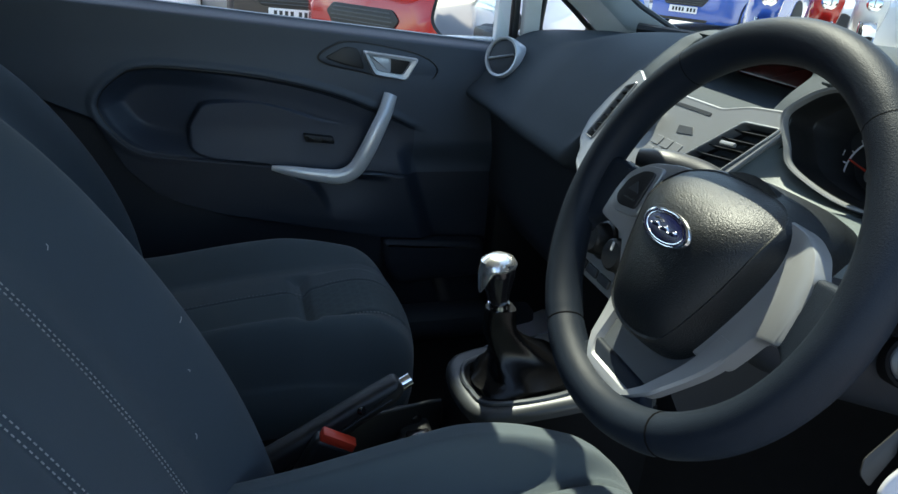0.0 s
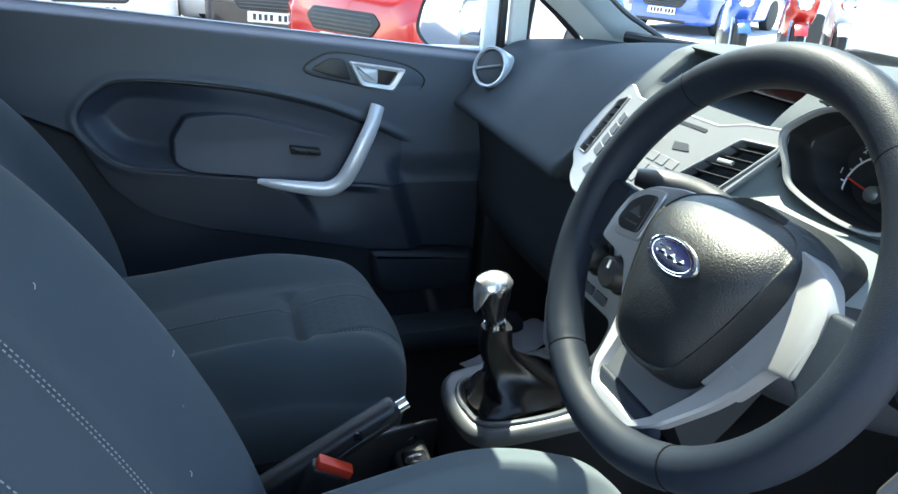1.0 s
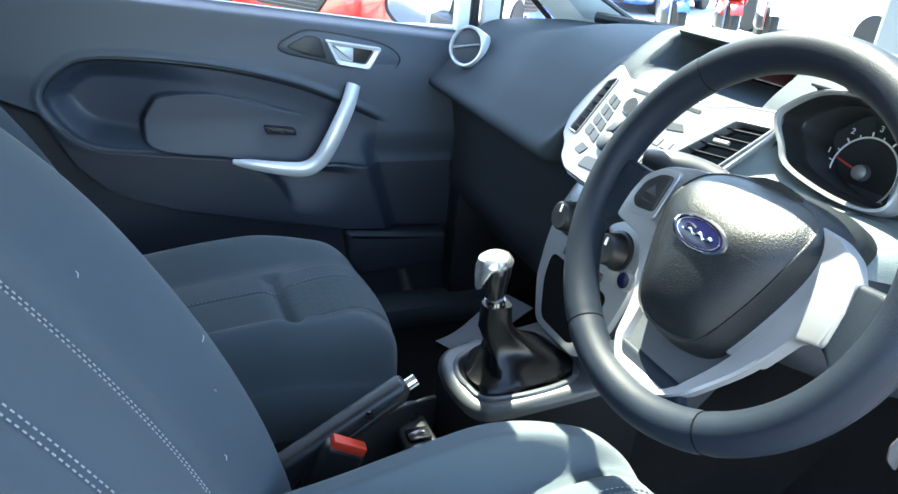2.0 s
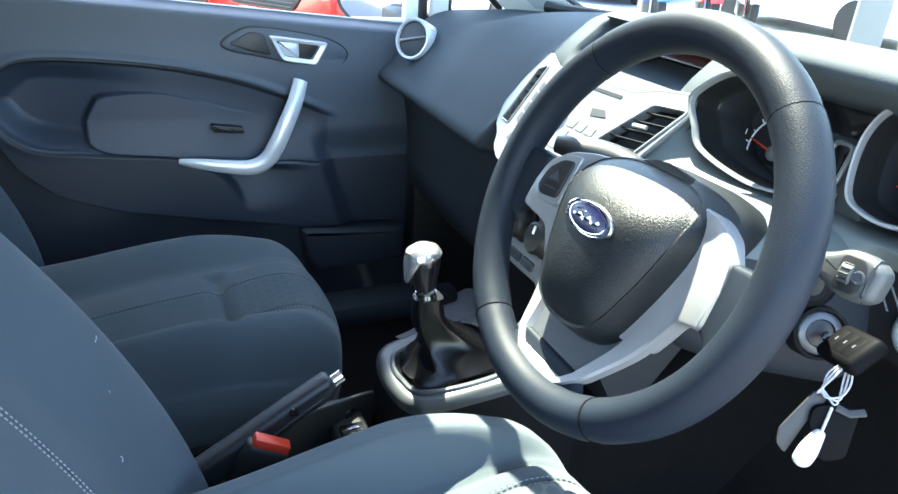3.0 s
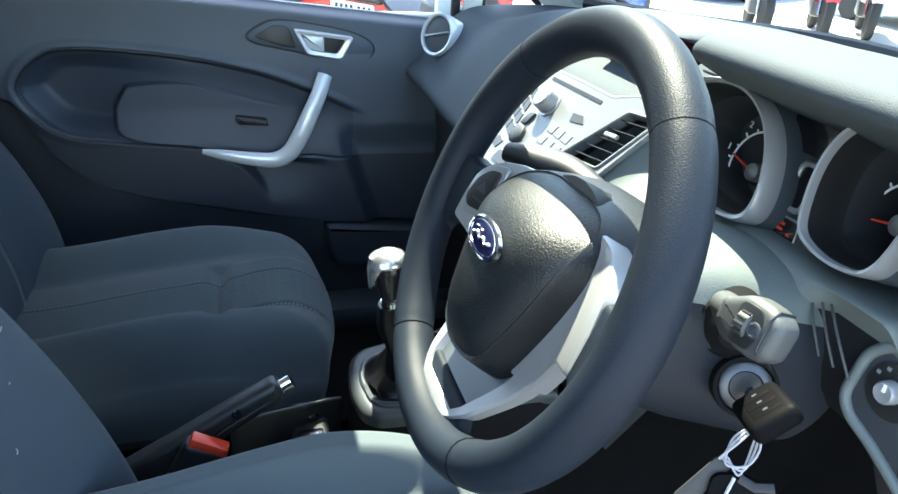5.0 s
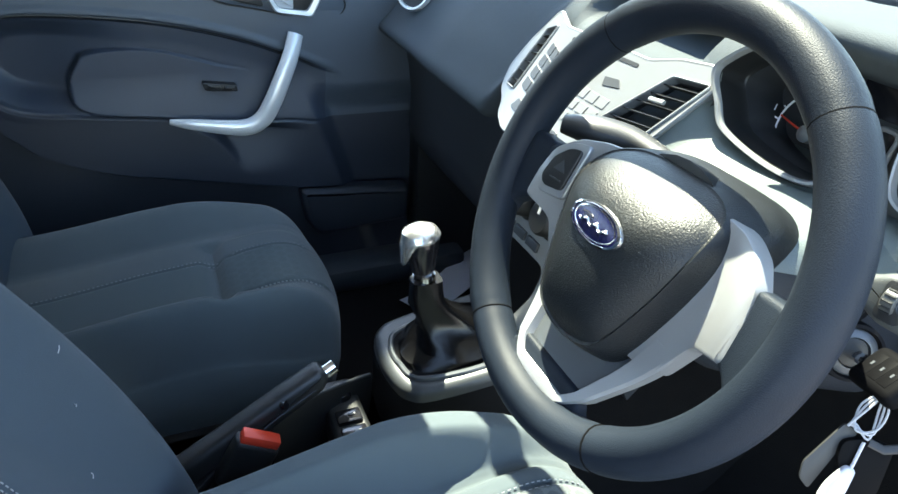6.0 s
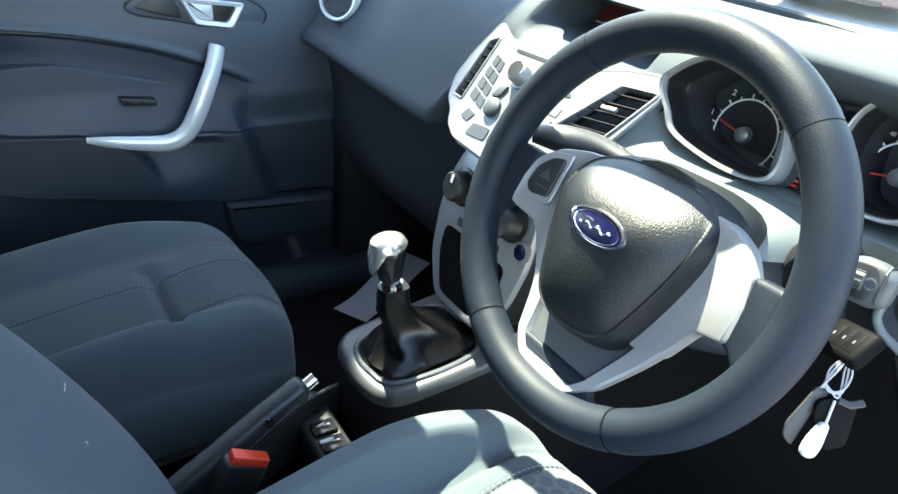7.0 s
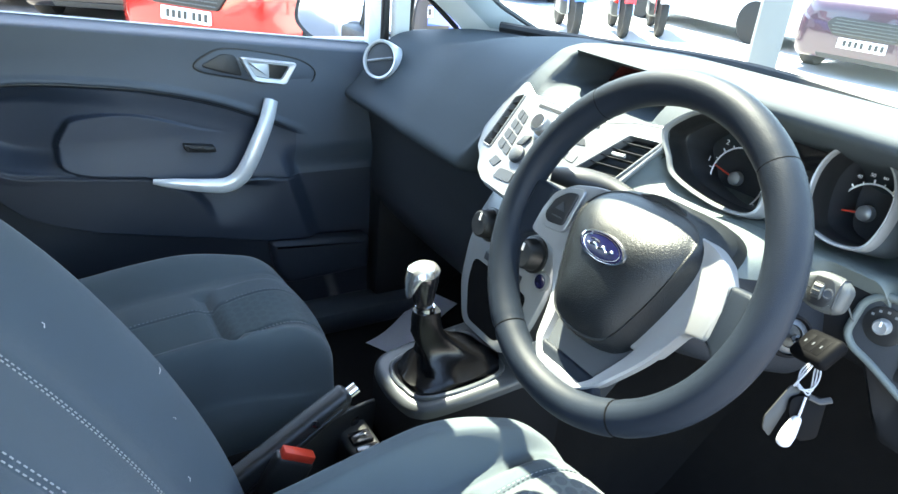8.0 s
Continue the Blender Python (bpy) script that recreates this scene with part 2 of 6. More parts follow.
def glass(name, tint=(1, 1, 1), rough=0.0):
    m = bpy.data.materials.new(name)
    m.use_nodes = True
    nt = m.node_tree
    nt.nodes.clear()
    out = nt.nodes.new("ShaderNodeOutputMaterial")
    mix = nt.nodes.new("ShaderNodeMixShader")
    clear = nt.nodes.new("ShaderNodeBsdfTransparent")
    gloss = nt.nodes.new("ShaderNodeBsdfGlossy")
    fres = nt.nodes.new("ShaderNodeFresnel")
    clear.inputs[0].default_value = (*tint, 1)
    gloss.inputs["Roughness"].default_value = rough
    fres.inputs[0].default_value = 1.25
    nt.links.new(fres.outputs[0], mix.inputs[0])
    nt.links.new(clear.outputs[0], mix.inputs[1])
    nt.links.new(gloss.outputs[0], mix.inputs[2])
    nt.links.new(mix.outputs[0], out.inputs[0])
    return m




def honeycomb(name, base, dark):
    """Seat cloth with rounded cells pressed into it."""
    m = material(name, base, 0.9, grain=0.5, grain_scale=1300, vary=0.12, scale=9, sheen=0.15)
    nt = m.node_tree
    bsdf = nt.nodes["Principled BSDF"]
    tc = [n for n in nt.nodes if n.type == "TEX_COORD"][0]
    # three crossed waves, sixty degrees apart, make rounded cells
    total = None
    for k in range(3):
        dot, cos = nt.nodes.new("ShaderNodeVectorMath"), nt.nodes.new("ShaderNodeMath")
        dot.operation, cos.operation = "DOT_PRODUCT", "COSINE"
        ang = radians(60 * k)
        dot.inputs[1].default_value = (350 * math.cos(ang), 350 * math.sin(ang), 0)
        nt.links.new(tc.outputs["Object"], dot.inputs[0])
        nt.links.new(dot.outputs["Value"], cos.inputs[0])
        if total is None:
            total = cos.outputs[0]
        else:
            add = nt.nodes.new("ShaderNodeMath")
            nt.links.new(total, add.inputs[0])
            nt.links.new(cos.outputs[0], add.inputs[1])
            total = add.outputs[0]
    ramp = nt.nodes.new("ShaderNodeMapRange")
    ramp.inputs["From Min"].default_value, ramp.inputs["From Max"].default_value = -0.95, -0.45
    nt.links.new(total, ramp.inputs["Value"])
    old = bsdf.inputs["Base Color"].links[0].from_socket
    mix = nt.nodes.new("ShaderNodeMix")
    mix.data_type = "RGBA"
    nt.links.new(ramp.outputs["Result"], mix.inputs["Factor"])
    nt.links.new(old, mix.inputs["A"])
    mix.inputs["B"].default_value = (*dark, 1)
    nt.links.new(mix.outputs["Result"], bsdf.inputs["Base Color"])
    return m


# paler copy of the honeycomb cloth for the sunlit driver's cushion
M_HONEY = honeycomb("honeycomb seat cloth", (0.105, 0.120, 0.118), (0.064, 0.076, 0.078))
M_CLOTH2 = material("grey ribbed seat cloth", (0.045, 0.066, 0.074), 0.92, grain=0.6, grain_scale=1100, vary=0.14, scale=9, sheen=0.15)
M_THREAD = material("pale thread", (0.22, 0.24, 0.25), 0.8)
# same honeycomb cloth darkened for the passenger seat in shade
M_HONEYSHADE = honeycomb("honeycomb seat cloth in shade", (0.046, 0.068, 0.075), (0.038, 0.056, 0.063))
M_GLASS = glass("clear glass", (0.93, 0.97, 0.95))
M_SCREEN = glass("green tinted laminated glass", (0.68, 0.77, 0.75))
M_DARKGLASS = glass("tinted glass", (0.25, 0.28, 0.30))

# ---- the setting ----
GROUND = -0.10
bm = bmesh.new()
bmesh.ops.create_grid(bm, x_segments=8, y_segments=8, size=600)
bmesh.ops.translate(bm, verts=bm.verts[:], vec=(0, 0, GROUND))
single("ground", bm, M_ASPHALT, "grey asphalt of an open car yard", "ground", "structure")
single("pavement", box((32.6, 12.0, GROUND + 0.004), (60.0, 40.0, 0.012)), M_CONCRETE, "pale sunlit concrete of the yard", "pavement", "structure")

# cabin floor, with the tunnel running along the middle
prof = [(0.80, 0.17), (0.62, 0.15), (0.16, 0.15), (0.11, 0.22), (0.09, 0.36), (0.05, 0.40), (-0.05, 0.40), (-0.09, 0.36), (-0.11, 0.22), (-0.16, 0.15), (-0.62, 0.15), (-0.72, 0.20), (-0.78, 0.20)]
rings = []
for x, lift in ((-1.5, 0), (-1.0, 0), (0.3, 0), (0.5, 0.03), (0.68, 0.20), (0.80, 0.45), (0.86, 0.95)):
    rings.append([Vector((x, y, min(z + lift, 0.88))) for y, z in prof])
single("floor", loft(rings, False, False), M_CARPET, "black carpeted car floor with a raised middle tunnel", "floor", "structure")

# roof, pillars and outer shell, which close the cabin above and behind
HEADER = 0.02


def header(y):
    """The front edge of the headlining across the car."""
    return HEADER - 0.02 * (abs(y) / 0.58) ** 2


roof = []
for t in (0.0, 0.35, 0.7, 0.9, 1.0):
    roof.append([Vector((-1.6 + (header(y) + 1.6) * t, y, 1.40 - 0.05 * (1 - t) ** 2 - 0.03 * t ** 4 - 0.07 * (abs(y) / 0.60) ** 2.5)) for y in np.linspace(-0.58, 0.76, 61)])
bm = loft(roof, False, False)
bmesh.ops.solidify(bm, geom=bm.faces[:], thickness=0.035)
single("ceiling", bm, M_HEAD, "light grey fabric headlining under the roof", "ceiling", "structure")


def pillar(name, pts, w, material, label):
    w = [v.x for v in catmull([(a, 0, 0) for a in w], 24)]
    return single(name, tube(catmull(pts, 24), w, 12, flat=0.6, up=(0, 1, 0)), material, label, "pillar", "structure")


for s, nm in ((-1, "pillar_right"),):
    pillar(nm, [(0.86, 0.735 * s, 0.93), (0.62, 0.74 * s, 1.08), (0.30, 0.69 * s, 1.23), (0.0, 0.568 * s, 1.335), (-0.24, 0.562 * s, 1.345)], (0.036, 0.040, 0.040, 0.034, 0.022), M_HEAD, "pale grey windscreen pillar trim")
# broad windscreen pillar trim on the passenger side
PA_ = [(0.545, 0.785, 0.915), (0.508, 0.780, 0.952), (0.415, 0.775, 1.021), (0.20, 0.730, 1.155), (-0.10, 0.640, 1.325)]
PB_ = [(0.745, 0.700, 0.930), (0.617, 0.700, 0.991), (0.541, 0.700, 1.033), (0.34, 0.660, 1.165), (0.02, 0.600, 1.310)]
rings = []
for a, b in zip(catmull(PA_, 20), catmull(PB_, 20)):
    m_, back_ = (a + b) / 2 + Vector((-0.004, -0.010, 0.008)), Vector((0.03, 0.045, 0.0))
    rings.append([a, a * 0.75 + b * 0.25 + (m_ - (a + b) / 2) * 0.75, m_, a * 0.25 + b * 0.75 + (m_ - (a + b) / 2) * 0.75, b, b + back_, a + back_])
single("pillar_left", loft(rings, True, True), M_HEAD, "broad pale grey windscreen pillar trim", "pillar", "structure")
single("trim", tube([p + Vector((0.008, 0.012, 0.004)) for p in catmull(PB_, 24)], 0.009, 8), M_BLACK, "black windscreen edge beside the pillar", "trim", "structure")
single("wall_rear", box((-1.6, 0, 0.75), (0.05, 1.45, 1.3), 0.01), M_PLASTIC, "dark rear end of the cabin", "wall", "structure")
single("wall_front", box((0.90, 0, 0.50), (0.05, 1.56, 0.86), 0.01), M_BLACK, "black bulkhead behind the dashboard", "wall", "structure")
single("wall_footwell", box((0.60, 0.775, 0.53), (0.66, 0.07, 0.78), 0.01), M_BLACK, "black footwell side trim", "wall", "structure")
single("wall_left", box((-1.32, 0.77, 0.55), (0.58, 0.06, 0.9), 0.01), M_PLASTIC, "dark trim panel behind the passenger door", "wall", "structure")

# right flank of the body round the driver's door opening
# out of view; these panels cut the fill light in the cabin
single("wall_right", box((-1.16, -0.75, 0.62), (0.90, 0.06, 1.42), 0.02), M_PLASTIC, "dark inner flank behind the driver's door", "wall", "structure")
single("wall_sill", box((0.10, -0.735, 0.10), (1.62, 0.10, 0.36), 0.02), M_PLASTIC, "dark sill under the driver's door opening", "wall", "structure")
single("wall_cowl", box((0.72, -0.765, 0.50), (0.36, 0.06, 0.86), 0.02), M_BLACK, "black footwell side on the driver's side", "wall", "structure")

single("ceiling_edge", box((-0.96, -0.69, 1.37), (1.30, 0.24, 0.05), 0.015), M_HEAD, "pale roof edge above the rear of the door opening", "ceiling", "structure")

# unseen narrow canopy high over the yard, added to shade the passenger side
SHADE_TURN = Euler((0, 0, math.atan2(-0.287, 0.958))).to_matrix()
single("canopy", box(Vector((0.655, 2.595, 5.2)) + SHADE_TURN @ Vector((0.0, 1.2, 0.0)), (26.0, 2.4, 0.12), 0.02, SHADE_TURN), M_PILLAR, "unseen flat canopy added to shade the passenger side", "canopy", "structure")
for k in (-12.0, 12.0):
    single("pillar_shade_slab", box(Vector((0.655, 2.595, 2.52)) + SHADE_TURN @ Vector((k, 1.2, 0.0)), (0.20, 0.20, 5.24), 0.01, SHADE_TURN), M_PILLAR, "unseen post under the added shading canopy", "post", "structure")

# windscreen
ws = []
for k in range(9):
    t = k / 8
    ws.append([Vector((0.87 + (HEADER - 0.87) * t - (0.30 - 0.18 * t) * (y / (0.74 - 0.15 * t)) ** 2, y, 0.960 + 0.425 * t + 0.035 * math.sin(math.pi * t) - 0.05 * t * (y / 0.6) ** 2)) for y in np.linspace(-0.74 + 0.15 * t, 0.74 - 0.15 * t, 17)])
bm = loft(ws, False, False)
if bm.faces[:][0].normal.z > 0:
    bmesh.ops.reverse_faces(bm, faces=bm.faces[:])
single("window_1", bm, M_SCREEN, "clear raked windscreen of the car", "windscreen", "structure")

# interior mirror below the front edge of the roof, whose shadow lies across the driver's cushion
rv = thing("rear_view_mirror", "black rear view mirror hanging behind the windscreen", "mirror", (0.09, 0.058, 1.24))
RV = Frame((0.080, 0.058, 1.190), (0.22, -0.97, 0.0), (0.12, 0.0, 0.99))
part("mirror_housing", slab(RV, rpoly([(-0.115, -0.026), (0.115, -0.026), (0.118, 0.020), (0.09, 0.033), (-0.09, 0.033), (-0.118, 0.020)], 0.014, 4), -0.030, 0.0, 0.006), M_BLACK, rv)
part("mirror_glass", slab(RV, rpoly([(-0.108, -0.021), (0.108, -0.021), (0.110, 0.018), (0.085, 0.028), (-0.085, 0.028), (-0.110, 0.018)], 0.012, 4), -0.001, 0.0015), M_CHROME, rv, "mirror glass")
part("mirror_stem", tube(catmull([(0.104, 0.058, 1.200), (0.126, 0.058, 1.245), (0.134, 0.058, 1.310)], 8), 0.009, 10), M_BLACK, rv)

# black band and wiper cowl along the foot of the windscreen
cowl = [Vector((0.85 - 0.56 * y * y, y, 0.970 + 0.004 * math.sin(9 * y))) for y in np.linspace(-0.70, 0.70, 41)]
single("trim", tube(cowl, 0.013, 8, up=(0, 0, 1)), M_BLACK, "black band along the foot of the windscreen", "trim", "structure")

# passenger window glass
side = [[Vector((x, 0.80 - 0.20 * t ** 1.3, 0.90 + 0.46 * t)) for x in np.linspace(-0.95, 0.30 - 0.25 * t, 10)] for t in np.linspace(0, 1, 6)]
bm = loft(side, False, False)
if bm.faces[:][0].normal.y > 0:
    bmesh.ops.reverse_faces(bm, faces=bm.faces[:])
sw = single("window_2", bm, M_GLASS, "clear side window of the passenger door", "window", "structure")
sw.visible_shadow = False


# ---- passenger door ----
DOOR = Frame((0, 0.80, 0), (1, 0, 0), (0, 0, 1))
REC = [(-0.645, 0.765), (-0.605, 0.820), (-0.53, 0.846), (-0.32, 0.830), (-0.16, 0.796), (-0.05, 0.757), (0.045, 0.716), (0.10, 0.69), (0.09, 0.60), (0.03, 0.59), (-0.05, 0.60), (-0.15, 0.60), (-0.29, 0.625), (-0.46, 0.645), (-0.56, 0.66), (-0.615, 0.70)]
PAD = [(-0.468, 0.70), (-0.45, 0.745), (-0.42, 0.768), (-0.307, 0.770), (-0.179, 0.732), (-0.10, 0.70), (-0.15, 0.60), (-0.292, 0.627), (-0.445, 0.65)]
LOW = [(-0.80, 0.80), (-0.655, 0.735), (-0.60, 0.62), (-0.545, 0.562), (-0.48, 0.53), (-0.407, 0.504), (-0.20, 0.460), (-0.024, 0.424), (0.30, 0.40)]


def poly_distance(pts, x, z):
    """Signed distance to a closed outline; negative inside."""
    d, inside, n = 1e9, False, len(pts)
    for i in range(n):
        ax, az = pts[i - 1][:2]
        bx, bz = pts[i][:2]
        dx, dz = bx - ax, bz - az
        t = max(0, min(1, ((x - ax) * dx + (z - az) * dz) / (dx * dx + dz * dz + 1e-12)))
        d = min(d, math.hypot(x - ax - t * dx, z - az - t * dz))
        if (az > z) != (bz > z) and x < (bx - ax) * (z - az) / (bz - az + 1e-12) + ax:
            inside = not inside
    return -d if inside else d


def along(pts, x):
    for (ax, az), (bx, bz) in zip(pts, pts[1:]):
        if ax <= x <= bx:
            return az + (bz - az) * (x - ax) / (bx - ax)
    return pts[0][1] if x < pts[0][0] else pts[-1][1]


REC_C = [tuple(p) for p in catmull(REC, 64, True)]
HOLLOW = [tuple(p) for p in catmull([(-0.240, 0.604), (-0.05, 0.596), (0.03, 0.570), (0.02, 0.470), (-0.08, 0.440), (-0.150, 0.480), (-0.178, 0.535), (-0.205, 0.570)], 40, True)]
PAD_C = [tuple(p) for p in catmull(PAD, 48, True)]


def belt(x):
    return 0.928 - 0.085 * x


def door_height(x, z):
    """How far the door trim stands proud of its back plane."""
    h = 0.030
    top = belt(x)
    h -= 0.035 * smooth(top - 0.018, top + 0.004, z) ** 2
    h -= 0.008 * smooth(0.80, 0.90, z)
    low = along(LOW, x)
    h -= 0.022 * smooth(low + 0.003, low - 0.003, z)
    d = poly_distance(REC_C, x, z)
    bowl = 0.048 * smooth(0.0, -0.05, d) * (0.08 + 0.92 * smooth(-0.30, -0.58, x))
    fade = smooth(0.09, 0.0, x)
    h -= (0.005 * smooth(0.005, 0.0, abs(d)) + 0.019 * smooth(0.001, -0.009, d) * smooth(0.60, 0.72, z)) * fade + bowl
    h += 0.004 * smooth(0.022, 0.008, d) * smooth(0.60, 0.75, z) * fade
    h -= 0.026 * smooth(0.002, -0.022, poly_distance(HOLLOW, x, z)) * smooth(0.47, 0.59, z) * smooth(0.02, -0.13, x)
    e = poly_distance(PAD_C, x, z)
    h += smooth(0.004, -0.005, e) * smooth(-0.10, -0.26, x) * (bowl * 0.9 + 0.002 + 0.006 * smooth(0.77, 0.64, z)) - 0.0024 * smooth(0.004, 0.0, abs(e)) * smooth(-0.10, -0.20, x)
    # hollow in front of the speaker
    fx = 0.05 + (0.60 - z) * 0.32
    if z < 0.70:
        h -= 0.030 * smooth(fx - 0.03, fx + 0.02, x) * smooth(0.68, 0.60, z)
    return h


door = thing("door_1", "closed dark plastic front passenger door with silver pull handle", "door", (0, 0.8, 0.15), kind="structure")
nx, nz = 360, 200


ARMLINE = [(-1.10, 0.80), (-0.80, 0.80), (-0.655, 0.735), (-0.615, 0.700), (-0.56, 0.660), (-0.46, 0.645), (-0.29, 0.625), (-0.15, 0.600), (0.03, 0.590), (0.40, 0.585)]


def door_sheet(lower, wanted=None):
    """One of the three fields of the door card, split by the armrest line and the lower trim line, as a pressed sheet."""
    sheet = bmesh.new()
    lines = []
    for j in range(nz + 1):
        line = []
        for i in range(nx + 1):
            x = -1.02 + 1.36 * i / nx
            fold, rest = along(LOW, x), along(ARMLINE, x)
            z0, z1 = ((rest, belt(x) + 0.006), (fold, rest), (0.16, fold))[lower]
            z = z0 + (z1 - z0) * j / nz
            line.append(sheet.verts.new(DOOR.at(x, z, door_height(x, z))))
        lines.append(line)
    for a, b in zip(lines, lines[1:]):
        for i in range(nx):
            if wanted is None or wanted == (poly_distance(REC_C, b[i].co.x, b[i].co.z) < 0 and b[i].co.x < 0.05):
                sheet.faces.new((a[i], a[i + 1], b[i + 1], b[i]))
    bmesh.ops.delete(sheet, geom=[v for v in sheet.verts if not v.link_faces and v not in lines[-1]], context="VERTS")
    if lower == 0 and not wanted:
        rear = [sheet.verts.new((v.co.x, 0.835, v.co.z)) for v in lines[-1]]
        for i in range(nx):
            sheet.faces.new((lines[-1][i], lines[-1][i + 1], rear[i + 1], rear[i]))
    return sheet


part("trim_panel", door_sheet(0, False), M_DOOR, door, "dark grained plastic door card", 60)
# recess, field and lower card have their shade in the sheet colour
part("armrest_panel", door_sheet(0, True), M_RECSHADE, door, "armrest recess and pad darkened for shade", 60)
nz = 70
part("field_panel", door_sheet(1), M_DOORMID, door, "door field below the armrest darkened for shade", 60)
part("lower_trim", door_sheet(2), M_DOORLOW, door, "lower door card darkened for shade", 60)
part("outer_panel", box((-0.34, 0.855, 0.52), (1.36, 0.03, 0.80), 0.008), M_BODYW, door, "white painted outer skin")
# pull handle
hp = [(-0.290, 0.628, 0.058), (-0.25, 0.622, 0.066), (-0.19, 0.612, 0.070), (-0.135, 0.607, 0.072), (-0.10, 0.625, 0.074), (-0.075, 0.665, 0.076), (-0.05, 0.715, 0.072), (-0.03, 0.755, 0.062), (-0.014, 0.795, 0.045)]
hr = [0.006, 0.012, 0.016, 0.019, 0.020, 0.020, 0.019, 0.018, 0.017]
path = catmull([DOOR.at(*p) for p in hp], 40)
radii = [v.x for v in catmull([(r, 0, 0) for r in hr], 40)]
part("pull_handle", tube(path, [r * 0.62 for r in radii], 16, flat=1.6, up=(0, 1, 0)), M_HANDLE, door, "satin silver angled pull handle")
# release handle in its oval surround
oval = catmull([(-0.178, 0.876), (-0.15, 0.898), (-0.115, 0.910), (-0.05, 0.905), (0.05, 0.886), (0.095, 0.862), (0.098, 0.838), (0.065, 0.818), (0.0, 0.824), (-0.09, 0.845), (-0.16, 0.860)], 60, True)
part("handle_surround", slab(DOOR, [tuple(p) for p in oval], 0.018, 0.0275, 0.003), M_DOOR, door, "oval dark handle surround")
part("surround_groove", tube([DOOR.at(p[0], p[1], 0.0265) for p in oval], 0.0022, 6, True), M_BLACK, door)
tweet = rpoly([(-0.165, 0.874), (-0.118, 0.900), (-0.088, 0.896), (-0.072, 0.848), (-0.12, 0.858)], 0.01)
part("tweeter_grille", slab(DOOR, tweet, 0.02, 0.030, 0.002), M_BLACK, door, "small black tweeter grille")
HO = [(-0.080, 0.893), (0.054, 0.876), (0.026, 0.826), (-0.052, 0.838)]
HI = [(-0.066, 0.883), (0.036, 0.870), (0.016, 0.838), (-0.044, 0.847)]
o, i_ = rpoly(HO, 0.008, 4), rpoly(HI, 0.008, 4)
bm = loft([[DOOR.at(p[0], p[1], h) for p in ring] for ring, h in ((o, 0.026), (o, 0.036), ([(a[0] * 0.75 + b[0] * 0.25, a[1] * 0.75 + b[1] * 0.25) for a, b in zip(o, i_)], 0.040), (i_, 0.038), (i_, 0.020))], True, False)
part("release_bezel", bm, M_HANDLE, door, "silver release handle bezel")
part("release_lever", slab(DOOR, rpoly([(-0.064, 0.882), (-0.012, 0.876), (-0.012, 0.842), (-0.044, 0.848)], 0.006), 0.020, 0.033, 0.004), M_HANDLE, door, "silver release lever")
part("lever_recess", slab(DOOR, rpoly([(-0.012, 0.876), (0.034, 0.870), (0.016, 0.839), (-0.012, 0.842)], 0.004), 0.018, 0.0285, 0.001), M_BLACK, door)
sw_ = part("window_switch", slab(DOOR, rpoly([(-0.215, 0.700), (-0.145, 0.690), (-0.142, 0.676), (-0.210, 0.682)], 0.005), 0.0, 0.037, 0.002), M_BLACK, door, "small black window switch")
part("toggle", slab(DOOR, rpoly([(-0.205, 0.696), (-0.178, 0.692), (-0.176, 0.682), (-0.202, 0.685)], 0.003), 0.03, 0.041, 0.002), M_BLACK, sw_)
part("toggle", slab(DOOR, rpoly([(-0.173, 0.691), (-0.150, 0.688), (-0.148, 0.679), (-0.170, 0.682)], 0.003), 0.03, 0.041, 0.002), M_BLACK, sw_)
# lip along the recess and the lower trim line
part("recess_groove", tube([DOOR.at(p[0], p[1], 0.0245) for p in REC_C[-6:] + REC_C[:26]], 0.0036, 6), M_BLACK, door, "dark groove round the armrest recess")
# storage pocket at the foot of the door
pk = [(-0.024, 0.424), (0.05, 0.415), (0.26, 0.40), (0.26, 0.30), (0.02, 0.29), (-0.01, 0.33)]
part("door_pocket", slab(DOOR, rpoly(pk, 0.02), 0.0, 0.040, 0.018, 4), M_DOORLOW, door, "moulded pocket low on the door")
single("trim", box((-0.3, 0.74, 0.185), (1.4, 0.11, 0.07), 0.02), M_PLASTIC, "dark plastic door sill cover", "trim", "structure")

# door mirror outside
mir = thing("door_mirror", "white door mirror on the passenger side", "mirror", (0.2, 0.9, 0.9))
MF = Frame((0.25, 1.06, 0.95), (0.6, -0.8, 0), (0, 0, 1))
MIRROR = [(-0.099, -0.031), (-0.094, 0.015), (-0.070, 0.060), (0.0, 0.085), (0.080, 0.085), (0.108, 0.050), (0.099, -0.008), (0.085, -0.053), (0.043, -0.084), (-0.011, -0.081), (-0.062, -0.065)]
mo = [tuple(p) for p in catmull(MIRROR, 40, True)]
mc = (sum(p[0] for p in mo) / 40, sum(p[1] for p in mo) / 40)
part("mirror_housing", loft([[MF.at(mc[0] + (p[0] - mc[0]) * s, mc[1] + (p[1] - mc[1]) * s, h) for p in mo] for s, h in ((1.0, 0.0), (1.10, 0.004), (1.14, -0.01), (1.12, -0.06), (0.9, -0.10), (0.4, -0.125))], True, True), M_BLACK, mir, "black mirror housing")
part("mirror_glass", slab(MF, mo, -0.002, 0.003, 0.001), M_CHROME, mir, "bright mirror glass")
